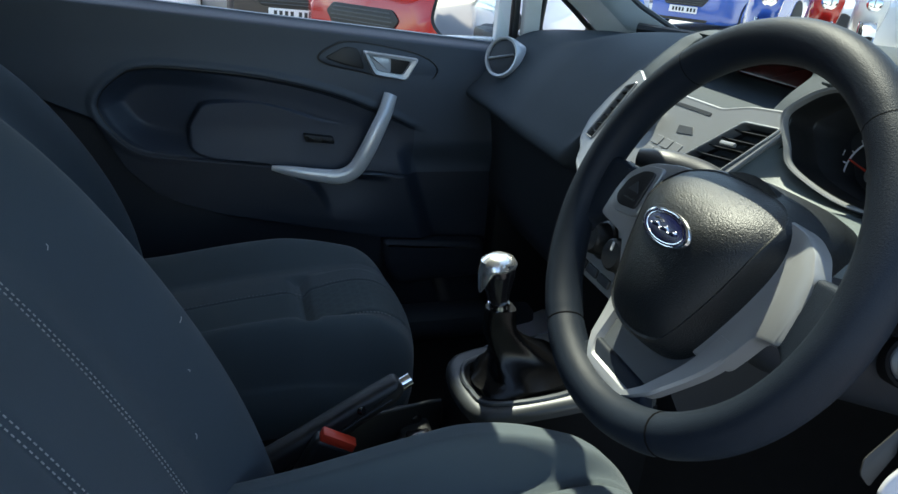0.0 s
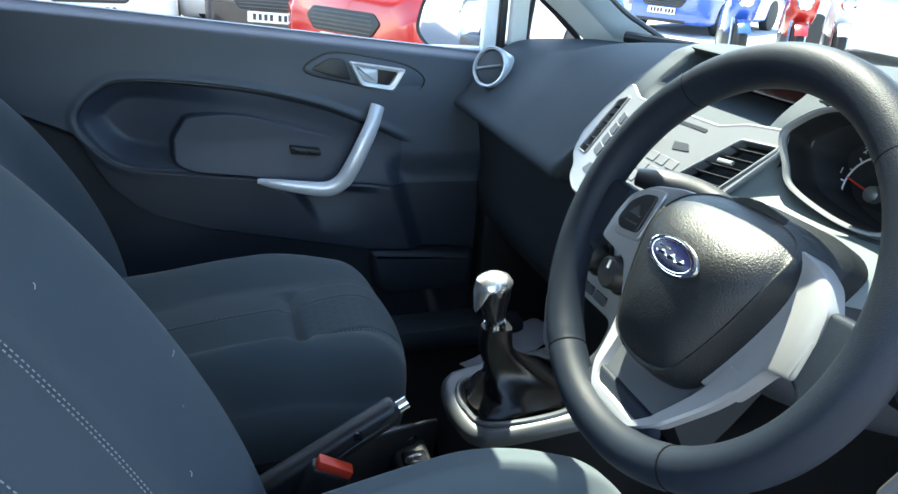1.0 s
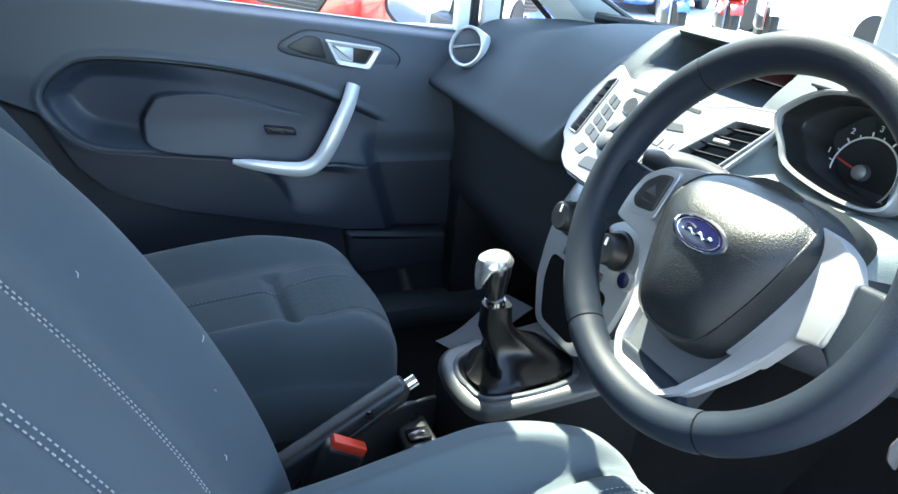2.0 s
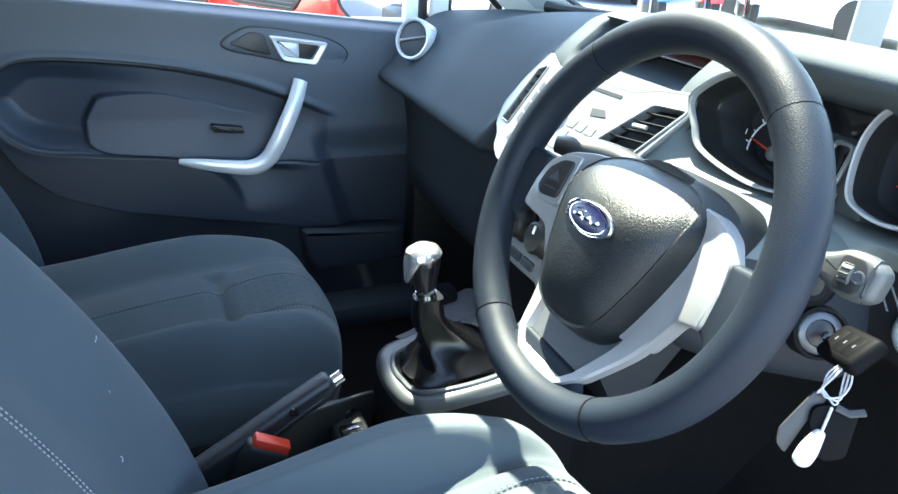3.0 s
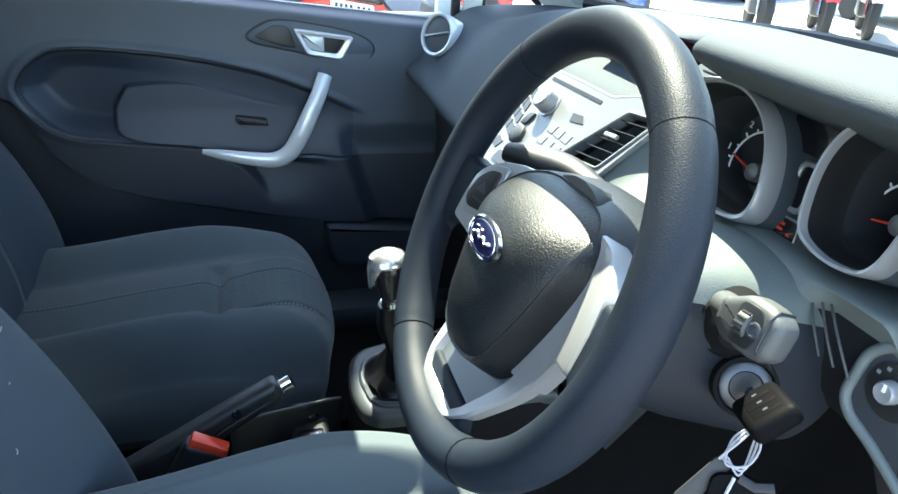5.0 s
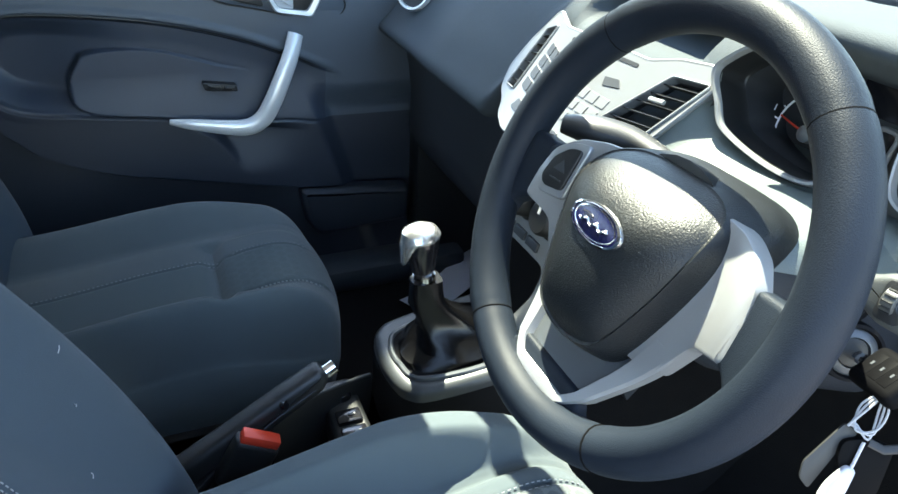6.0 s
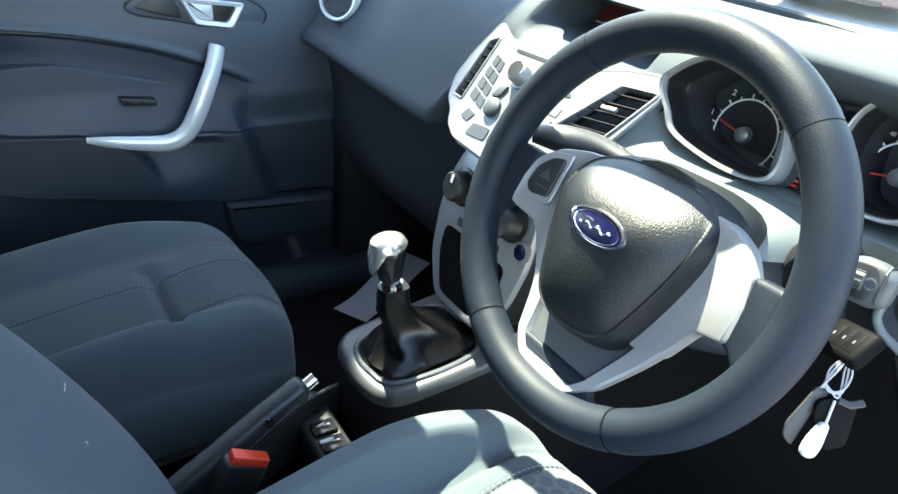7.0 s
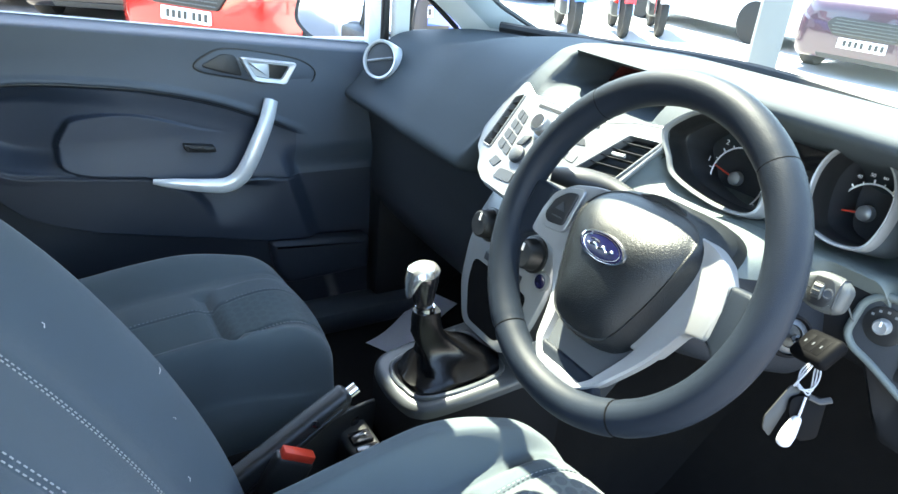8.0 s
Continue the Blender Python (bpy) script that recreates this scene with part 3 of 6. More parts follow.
part("mirror_arm", box((0.31, 0.93, 0.905), (0.10, 0.16, 0.05), 0.012), M_BLACK, mir)
# fixed quarter light between the two front pillars
qf = [(0.362, 0.938), (0.515, 0.942), (0.430, 1.012), (0.372, 1.055)]
single("trim", tube([Vector((p[0], 0.80, p[1])) for p in rpoly(qf, 0.02)], 0.007, 8, True), M_BLACK, "black rubber seal of the quarter light", "trim", "structure")
single("pillar_front", box((0.272, 0.825, 1.08), (0.035, 0.03, 0.36), 0.006), M_BODYW, "white door window frame post", "pillar", "structure")
single("trim", box((0.302, 0.818, 1.08), (0.016, 0.03, 0.36), 0.004), M_BLACK, "black rubber door seal", "trim", "structure")
single("pillar_inner", box((0.337, 0.800, 1.08), (0.044, 0.03, 0.36), 0.008), M_HEAD, "pale grey inner pillar trim", "pillar", "structure")

# ---- dashboard ----
# cross sections from the windscreen down over the front and under to the footwell
SEC_PASS = [(0.86, 0.935), (0.66, 0.985), (0.48, 0.995), (0.36, 0.985), (0.28, 0.950), (0.225, 0.895), (0.188, 0.842), (0.166, 0.810), (0.176, 0.788), (0.235, 0.764), (0.255, 0.66), (0.27, 0.52), (0.42, 0.36)]
SEC_END = [(0.80, 0.915), (0.62, 0.950), (0.46, 0.954), (0.35, 0.950), (0.290, 0.930), (0.245, 0.885), (0.206, 0.836), (0.176, 0.806), (0.186, 0.786), (0.235, 0.762), (0.255, 0.66), (0.27, 0.52), (0.42, 0.36)]
SEC_MID = [(0.92, 0.940), (0.70, 0.995), (0.52, 1.022), (0.38, 1.036), (0.302, 1.032), (0.385, 1.008), (0.400, 0.978), (0.262, 0.956), (0.230, 0.91), (0.20, 0.83), (0.21, 0.72), (0.215, 0.60), (0.32, 0.40)]
SEC_GAP = [(0.90, 0.940), (0.70, 0.995), (0.52, 1.020), (0.40, 1.030), (0.345, 1.025), (0.315, 1.005), (0.285, 0.980), (0.262, 0.950), (0.245, 0.90), (0.225, 0.85), (0.225, 0.74), (0.23, 0.60), (0.34, 0.40)]
SEC_SIDE = [(0.90, 0.940), (0.70, 0.995), (0.52, 1.020), (0.40, 1.030), (0.345, 1.025), (0.315, 1.005), (0.285, 0.980), (0.262, 0.950), (0.245, 0.915), (0.238, 0.895), (0.222, 0.868), (0.262, 0.850), (0.62, 0.84)]
SEC_CLUST = [(0.86, 0.935), (0.66, 0.995), (0.48, 1.022), (0.38, 1.030), (0.300, 1.020), (0.285, 1.010), (0.335, 1.000), (0.350, 0.95), (0.335, 0.902), (0.246, 0.908), (0.220, 0.872), (0.262, 0.850), (0.62, 0.84)]
SEC_HOOD = [(0.86, 0.935), (0.66, 0.998), (0.48, 1.036), (0.34, 1.058), (0.240, 1.064), (0.212, 1.046), (0.250, 1.022), (0.350, 0.97), (0.335, 0.902), (0.246, 0.908), (0.220, 0.872), (0.262, 0.850), (0.62, 0.84)]
SEC_RIGHT = [(0.80, 0.945), (0.62, 0.985), (0.46, 1.000), (0.36, 1.000), (0.29, 0.985), (0.255, 0.95), (0.246, 0.918), (0.252, 0.898), (0.268, 0.862), (0.276, 0.828), (0.286, 0.790), (0.300, 0.70), (0.62, 0.66)]
SEC_HOODR = SEC_HOOD[:8] + [(0.335, 0.902), (0.246, 0.908), (0.250, 0.886), (0.290, 0.780), (0.62, 0.68)]
SECTIONS = [(0.765, SEC_END), (0.60, SEC_END), (0.40, SEC_PASS), (0.21, SEC_PASS), (0.15, SEC_GAP), (0.125, SEC_GAP), (0.08, SEC_MID), (-0.10, SEC_MID), (-0.135, SEC_SIDE), (-0.183, SEC_SIDE), (-0.190, SEC_CLUST), (-0.246, SEC_CLUST), (-0.266, SEC_HOOD), (-0.435, SEC_HOOD), (-0.465, SEC_HOODR), (-0.515, SEC_HOODR), (-0.565, SEC_RIGHT), (-0.765, SEC_RIGHT)]
ROUNDED = {}


def section(y):
    """The dashboard's outline at a place across the car."""
    for (ya, sa), (yb, sb) in zip(SECTIONS, SECTIONS[1:]):
        if ya >= y >= yb:
            t = smooth(0, 1, (ya - y) / (ya - yb))
            pa = ROUNDED.setdefault(id(sa), catmull([(p[0], p[1], 0) for p in sa], 73))
            pb = ROUNDED.setdefault(id(sb), catmull([(p[0], p[1], 0) for p in sb], 73))
            return [Vector((a.x * (1 - t) + b.x * t, y, a.y * (1 - t) + b.y * t)) for a, b in zip(pa, pb)]


dash = thing("dashboard", "dark moulded dashboard with silver centre fascia", "dashboard", (0.4, 0, 0.5))
ys = sorted(set([round(v, 4) for v in np.linspace(0.765, -0.765, 120)] + [0.125, 0.11, 0.095, 0.08, -0.10, -0.115, -0.135, -0.183, -0.185, -0.1875, -0.190, -0.246, -0.249, -0.252, -0.255, -0.258, -0.261, -0.264, -0.266, -0.515, -0.525, -0.54, -0.55, -0.565]), reverse=True)
part("dash_body", joined(loft([section(y)[:49] for y in ys], False, False), loft([section(y)[48:55] for y in ys if y >= -0.19], False, False)), M_SOFT, dash, "soft grained upper dashboard", 50)
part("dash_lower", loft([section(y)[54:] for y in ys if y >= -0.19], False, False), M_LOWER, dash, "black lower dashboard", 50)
# shelf split off so a paler dusty colour can stand for sun on it
part("dial_shelf", loft([section(y)[48:61] for y in ys if y <= -0.19], False, False), M_DUSTLIT, dash, "dusty shelf below the dials paled as sunlit", 50)
# lower dash on the driver's side, coloured near black for its shadow
part("knee_panel", loft([section(y)[60:] for y in ys if y <= -0.19], False, False), M_KNEESHADE, dash, "knee panel blackened for the shade under the dials", 50)
SCR = Frame((0.385, -0.01, 0.992), (0, -1, 0), (0.45, 0, 0.9))
part("display", slab(SCR, rpoly([(-0.075, -0.018), (0.085, -0.018), (0.095, 0.028), (-0.055, 0.028)], 0.006), 0.0, 0.012, 0.002), M_DISPLAY, dash, "dark recessed display")

# round air vent at the passenger end
VF = Frame((0.232, 0.672, 0.897), (0.50, -0.86, 0.0), (0.24, 0.14, 0.95)).moved(0.0, 0.0, 0.012)
vent = part("round_vent", lathe(VF, [(0.040, -0.06), (0.046, -0.01), (0.0460, 0.005), (0.0440, 0.0085), (0.0395, 0.007), (0.0385, -0.01)], 40), M_HANDLE, dash, "round air vent with silver ring")
part("vent_core", lathe(VF, [(0.0388, -0.03), (0.0385, 0.001), (0.034, 0.003), (0.012, 0.004)], 32), M_PLASTIC, vent)
part("vent_vane", slab(VF, rpoly([(-0.034, -0.012), (0.034, 0.006), (0.034, 0.011), (-0.034, -0.006)], 0.002), 0.002, 0.009, 0.002), M_SILVER, vent)

# silver fascia: a wide V with an air vent in each wing
FAS = Frame((0.200, 0, 0.900), (0, -1, 0), (0.60, 0, 0.80))
outline = rpoly([(-0.139, 0.084), (-0.100, 0.066), (-0.004, 0.069), (0.084, 0.070), (0.125, 0.085), (0.178, 0.093), (0.195, 0.072), (0.163, -0.018), (0.125, -0.062), (0.085, -0.100), (-0.011, -0.104), (-0.086, -0.100), (-0.113, -0.086), (-0.126, -0.066), (-0.148, -0.052), (-0.163, -0.018), (-0.157, 0.031)], 0.008, 4)
VENTS = [((0.076, -0.019), (0.134, 0.065), (0.156, -0.008), (0.191, 0.072), 5, True), ((-0.142, -0.044), (-0.140, 0.052), (-0.118, -0.046), (-0.120, 0.064), 6, False)]
mouths = [rpoly([la, lb, rb, ra], 0.005, 3) for la, lb, ra, rb, _, _ in VENTS]
fascia = part("fascia", pierced(FAS, outline, mouths, -0.014, 0.0), M_FASCIA, dash, "satin silver centre fascia")
part("fascia_lip", tube([FAS.at(p[0], p[1], -0.0028) for p in outline], 0.0034, 8, True), M_FASCIA, fascia)
part("fascia_skirt", pierced(FAS, [(p * 1.03, q * 1.03 - 0.002) for p, q in outline], mouths, -0.07, -0.013), M_BLACK, fascia, "dark border of the fascia")


def on_fascia(name, pts, r, h0, h1, mat_, bev=0.0010, label="", parent=None):
    return part(name, slab(FAS, rpoly(pts, r, 3), h0, h1, bev, 1), mat_, parent or fascia, label)


def lerp(a, b, t):
    return (a[0] + (b[0] - a[0]) * t, a[1] + (b[1] - a[1]) * t)


def air_vent(la, lb, ra, rb, count, tab):
    """A dark vent between a left and a right edge, with slim vanes across it."""
    # vent floor coloured near black so the hollow reads as shaded
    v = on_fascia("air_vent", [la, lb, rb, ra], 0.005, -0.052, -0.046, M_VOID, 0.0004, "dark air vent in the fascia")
    edge_ = rpoly([la, lb, rb, ra], 0.005, 3)
    part("vent_edge", tube([FAS.at(p[0], p[1], 0.0008) for p in edge_], 0.0016, 6, True), M_SILVER, v)
    for k in range(count):
        t = (k + 0.8) / (count + 0.6)
        p, q = lerp(la, lb, t), lerp(ra, rb, t)
        part("vane", loft([[FAS.at(w[0], w[1] + d, h) for d, h in ((-0.0006, -0.002), (0.0006, -0.002), (0.0040, -0.018), (0.0028, -0.018))] for w in (p, q)], True, True), M_BLACK, v, "slim dark vane")
    if tab:
        p, q = lerp(lerp(la, lb, 0.55), lerp(ra, rb, 0.55), 0.3), lerp(lerp(la, lb, 0.55), lerp(ra, rb, 0.55), 0.65)
        part("tab", tube([FAS.at(*p, 0.003), FAS.at(*q, 0.003)], 0.0032, 8, flat=0.8), M_SILVER, v, "silver vent tab")


for mouth_ in VENTS:
    air_vent(*mouth_)
on_fascia("disc_slot", [(-0.073, 0.052), (0.073, 0.056), (0.073, 0.061), (-0.073, 0.057)], 0.002, -0.01, 0.0008, M_BLACK, 0.0)
for k in range(4):
    for c in range(2):
        A, B, C, D = (-0.107, -0.036), (-0.105, 0.040), (-0.066, -0.048), (-0.080, 0.032)
        t0, t1 = k / 4 + 0.015, (k + 1) / 4 - 0.015
        pts = [lerp(lerp(A, B, t), lerp(C, D, t), u) for t, u in ((t0, c / 2 + 0.02), (t0, c / 2 + 0.48), (t1, c / 2 + 0.48), (t1, c / 2 + 0.02))]
        on_fascia("button", pts, 0.003, -0.01, 0.0014, M_GREYBTN, 0.0005, "grey radio button")
for k in range(3):
    for j in range(3):
        p, q = 0.000 + 0.022 * k + 0.004 * j, -0.046 + 0.019 * j
        on_fascia("button", [(p, q), (p + 0.018, q), (p + 0.020, q + 0.014), (p + 0.002, q + 0.014)], 0.002, -0.01, 0.0010, M_PALEBTN, 0.0004, "pale radio button")
on_fascia("emblem_plate", [(0.040, 0.018), (0.072, 0.024), (0.062, 0.034), (0.034, 0.030)], 0.002, -0.01, 0.0010, M_GREYBTN, 0.0004)
on_fascia("button", [(-0.098, -0.068), (-0.078, -0.072), (-0.070, -0.056), (-0.090, -0.052)], 0.003, -0.01, 0.0014, M_GREYBTN, 0.0005, "grey radio button")
on_fascia("button", [(-0.066, -0.088), (-0.022, -0.084), (-0.024, -0.064), (-0.062, -0.068)], 0.005, -0.01, 0.0016, M_GREYBTN, 0.0005, "grey lower fascia button")
on_fascia("button", [(-0.018, -0.084), (0.030, -0.082), (0.030, -0.062), (-0.018, -0.064)], 0.005, -0.01, 0.0016, M_GREYBTN, 0.0005, "grey lower fascia button")
KN = FAS.moved(-0.031, 0.024)
knob = part("volume_knob", lathe(KN, [(0.0215, 0.0), (0.021, 0.002), (0.0175, 0.0025), (0.0165, 0.017), (0.0145, 0.019)], 30), M_SILVER, fascia, "silver volume knob")
part("knob_face", lathe(KN, [(0.0135, 0.0185), (0.013, 0.0198)], 24), M_CHROME, knob)
KN2 = FAS.moved(-0.045, -0.036)
part("rocker", lathe(KN2, [(0.0150, 0.0), (0.0145, 0.006), (0.011, 0.0085)], 24), M_PLASTIC, fascia)
part("rocker", slab(FAS, rpoly([(-0.062, -0.022), (-0.046, -0.018), (-0.040, 0.002), (-0.056, -0.002)], 0.004), 0.0, 0.004, 0.001), M_PLASTIC, fascia)

# lower centre stack with heater controls
LOWF = Frame((0.150, 0, 0.72), (0, -1, 0), (0.25, 0, 0.97))
lo = [(-0.088, 0.085), (0.088, 0.085), (0.108, 0.03), (0.112, -0.03), (0.100, -0.10), (0.060, -0.165), (-0.060, -0.165), (-0.100, -0.10), (-0.112, -0.03), (-0.108, 0.03)]
lower = part("heater_panel", slab(LOWF, rpoly(lo, 0.02, 4), -0.012, 0.0, 0.006), M_SILVER, dash, "silver heater control panel")
part("panel_backing", slab(LOWF, rpoly([(p * 0.985, q * 0.985) for p, q in lo], 0.02, 4), -0.10, -0.011, 0.0), M_BLACK, lower)
for p in (-0.062, 0.0, 0.062):
    kf = LOWF.moved(p, 0.022)
    kb = part("heater_knob", lathe(kf, [(0.030, -0.002), (0.030, 0.004), (0.026, 0.006), (0.023, 0.026), (0.020, 0.029)], 30), M_BLACK, lower, "round black heater knob")
    part("pointer", slab(kf, [(-0.002, 0.006), (0.002, 0.006), (0.002, 0.018), (-0.002, 0.018)], 0.028, 0.0305), M_WHITE, kb)
SB = LOWF.moved(0.098, -0.008)
st = part("start_button", lathe(SB, [(0.016, -0.002), (0.016, 0.003), (0.013, 0.005)], 26), M_SILVER, lower, "round button with blue ring")
part("button_face", lathe(SB, [(0.012, 0.003), (0.0115, 0.006), (0.008, 0.0065)], 22), M_BLUE, st)
cub = [(-0.078, -0.045), (0.078, -0.045), (0.075, -0.09), (0.045, -0.150), (-0.045, -0.150), (-0.075, -0.09)]
# flush black plate in place of the shade inside the recess
part("storage_recess", slab(LOWF, rpoly(cub, 0.016, 4), -0.05, 0.0012, 0.0), M_VOID, lower, "black plate for a shaded storage recess")
for k in range(3):
    part("switch", slab(LOWF, rpoly([(-0.05 + 0.036 * k, -0.036), (-0.02 + 0.036 * k, -0.036), (-0.02 + 0.036 * k, -0.022), (-0.05 + 0.036 * k, -0.022)], 0.002), 0.0, 0.004, 0.001), M_PLASTIC, lower)

# instrument cluster
cluster = thing("instrument_cluster", "instrument cluster with two silver ringed dials", "dials", (0.33, -0.34, 0.9))


TACH = [(-0.079, 0.013), (-0.073, 0.031), (-0.035, 0.059), (0.022, 0.066), (0.068, 0.050), (0.097, 0.016), (0.107, -0.026), (0.090, -0.046), (0.035, -0.049), (-0.034, -0.036), (-0.058, -0.013)]
SPEEDO = [(-0.044, 0.038), (-0.036, 0.062), (-0.018, 0.075), (0.010, 0.075), (0.034, 0.062), (0.048, 0.035), (0.049, 0.0), (0.040, -0.026), (0.015, -0.034), (-0.012, -0.032), (-0.032, -0.022), (-0.042, 0.008)]


def dial(y, shape, turn, hub_at, size, label):
    """A deep silver-lipped tube round a dark face with marks and a needle."""
    mouth = Frame((0.245, y, 0.957), (0, -1, 0), (0.25, 0, 0.97))
    face = Frame((0.335, y - 0.004, 0.949), (0, -1, 0), (0.2, 0, 0.98))
    shape = catmull(shape, 64, True)
    mid = Vector((sum(p[0] for p in shape) / 64, sum(p[1] for p in shape) / 64))

    def line(s, h):
        return [mouth.at(mid.x + (p[0] - mid.x) * s, mid.y + (p[1] - mid.y) * s, h) for p in shape]

    ring = part("dial_ring", loft([line(0.905, -0.010), line(0.910, 0.001), line(0.93, 0.005), line(0.970, 0.006), line(0.995, 0.001), line(1.0, -0.010), line(0.99, -0.022)], True, False), M_SILVER, cluster, label)
    part("dial_shroud", loft([line(0.998, -0.016), line(1.02, -0.030), line(1.05, -0.075)], True, False), M_SOFT, ring, "dark moulded collar of the dial")
    # wall coloured black to hold the shade of the hood
    part("dial_tube", loft([line(0.908, -0.002), line(0.89, -0.020), line(0.86, -0.036), line(0.835, -0.038)], True, False), M_BLACK, ring, "inner wall of the dial blackened for hood shade")
    part("dial_cup", loft([line(0.835, -0.037), line(0.80, -0.060), line(0.85, -0.100), line(0.4, -0.104), line(0.02, -0.104)], True, False), M_LOWER, ring, "black dial face")
    face = face.moved(*hub_at)
    arc = [face.at(0.042 * size * math.cos(a), 0.042 * size * math.sin(a), 0.002) for a in np.linspace(radians(-40), radians(215), 40)]
    part("scale_line", tube(arc, 0.0012, 5), M_WHITE, ring)
    for k in range(14):
        a = radians(215 - 19 * k)
        c, s = math.cos(a), math.sin(a)
        r0, r1, w = (0.043 * size, 0.0485 * size, 0.0009) if k % 2 == 0 else (0.043 * size, 0.046 * size, 0.0006)
        part("mark", slab(face, [(r0 * c - w * s, r0 * s + w * c), (r0 * c + w * s, r0 * s - w * c), (r1 * c + w * s, r1 * s - w * c), (r1 * c - w * s, r1 * s + w * c)], 0.001, 0.0022), M_WHITE, ring)
    hub = part("needle_hub", lathe(face, [(0.010, 0.0), (0.009, 0.009), (0.005, 0.012)], 24), M_SILVER, ring, "silver needle hub")
    a = radians(turn)
    c, s = math.cos(a), math.sin(a)
    part("needle", slab(face, [(0.0013 * s, -0.0013 * c), (-0.0013 * s, 0.0013 * c), (0.038 * c - 0.0007 * s, 0.038 * s + 0.0007 * c), (0.038 * c + 0.0007 * s, 0.038 * s - 0.0007 * c)], 0.006, 0.008), M_RED, hub, "red needle")
    return ring, face


tach, tf = dial(-0.262, TACH, 168, (0.0, -0.028, 0.010), 1.0, "silver ringed rev counter")
speedo, sf = dial(-0.452, SPEEDO, 192, (-0.010, -0.008, 0.018), 0.82, "silver ringed speedometer")


def words(text, fr, size, material_, parent, name="numeral", thick=0.0006):
    """Lettering with the built-in font, laid on a plane and centred."""
    cu = bpy.data.curves.new(name, "FONT")
    cu.body, cu.size, cu.extrude, cu.align_x, cu.align_y = text, size, thick, "CENTER", "CENTER"
    tmp = bpy.data.objects.new(name, cu)
    me = bpy.data.meshes.new_from_object(tmp)
    bm_ = bmesh.new()
    bm_.from_mesh(me)
    bmesh.ops.transform(bm_, matrix=fr.matrix(), verts=bm_.verts[:])
    bpy.data.objects.remove(tmp)
    bpy.data.curves.remove(cu)
    return part(name, bm_, material_, parent)


for k in range(7):
    a = radians(205 - 38 * k)
    words(str(k), tf.moved(0.0535 * math.cos(a), 0.0535 * math.sin(a), 0.002), 0.010, M_WHITE, tach)
for k in range(13):
    a = radians(200 - 19 * k)
    words(str(10 * k), sf.moved(0.0445 * math.cos(a), 0.0445 * math.sin(a), 0.002), 0.0060, M_WHITE, speedo)
# sloping skin from the fascia's wing up to the rev counter
MOUTH = Frame((0.245, -0.262, 0.957), (0, -1, 0), (0.25, 0, 0.97))
upper_edge = catmull([MOUTH.at(p, q, -0.014) for p, q in ((-0.080, 0.034), (-0.078, 0.012), (-0.058, -0.013), (-0.034, -0.036), (0.030, -0.049), (0.080, -0.046))], 40)
lower_edge = catmull([FAS.at(0.197, 0.074, -0.006), FAS.at(0.182, 0.030, -0.006), FAS.at(0.165, -0.018, -0.006), FAS.at(0.175, -0.045, -0.006), Vector((0.190, -0.255, 0.885)), Vector((0.195, -0.320, 0.890))], 40)
slope = []
for k in range(9):
    t = k / 8
    slope.append([a.lerp(b, t) + Vector((-0.6, 0, 0.8)) * 0.006 * math.sin(math.pi * t) for a, b in zip(upper_edge, lower_edge)])
# sun on this skin is partly in its pale dusty colour
part("slope_panel", loft(slope, False, False), M_DUSTLIT, dash, "dusty sloping skin below the dials paled as sunlit", 50)
# bridge between the dials: a satin plate with an information window, a framed gauge and a row of warning lights
CW = Frame((0.282, -0.380, 0.957), (0, -1, 0), (0.25, 0, 0.97))
part("cluster_plate", slab(CW, rpoly([(-0.042, -0.060), (0.040, -0.060), (0.030, 0.066), (-0.060, 0.066)], 0.006), -0.03, 0.0, 0.002), M_SATIN, cluster, "grey plate between the dials")
part("top_bar", tube([CW.at(-0.062, 0.064, 0.020), CW.at(-0.020, 0.066, 0.030), CW.at(0.028, 0.068, 0.036)], 0.005, 8), M_SILVER, cluster, "silver bar over the information window")
part("info_window", slab(CW, rpoly([(-0.050, 0.020), (0.016, 0.020), (0.022, 0.060), (-0.054, 0.060)], 0.004), -0.01, 0.003, 0.001), M_GLOSS, cluster, "dark information window")
gf = rpoly([(-0.020, -0.028), (0.002, -0.028), (0.004, 0.014), (-0.018, 0.014)], 0.008, 4)
gauge = part("gauge_window", slab(CW, gf, -0.01, 0.004, 0.001), M_GLOSS, cluster, "small dark gauge window")
part("gauge_frame", tube([CW.at(p, q, 0.004) for p, q in gf], 0.0028, 8, True), M_SILVER, gauge, "silver gauge frame")
wl = part("warning_window", slab(CW, rpoly([(-0.036, -0.056), (0.012, -0.056), (0.008, -0.036), (-0.030, -0.036)], 0.003), -0.01, 0.004, 0.001), M_GLOSS, cluster, "dark row of warning lights")
part("window_frame", tube([CW.at(p, q, 0.004) for p, q in ((-0.036, -0.057), (0.012, -0.057), (0.008, -0.035), (-0.030, -0.035))], 0.0014, 6, True), M_SILVER, wl)
for p, q, w in ((-0.026, -0.046, 0.004), (-0.014, -0.048, 0.008), (-0.012, -0.043, 0.006), (0.0, -0.050, 0.004)):
    part("warning_light", slab(CW, [(p, q), (p + w, q), (p + w, q + 0.0025), (p, q + 0.0025)], 0.003, 0.005), M_RED, wl)

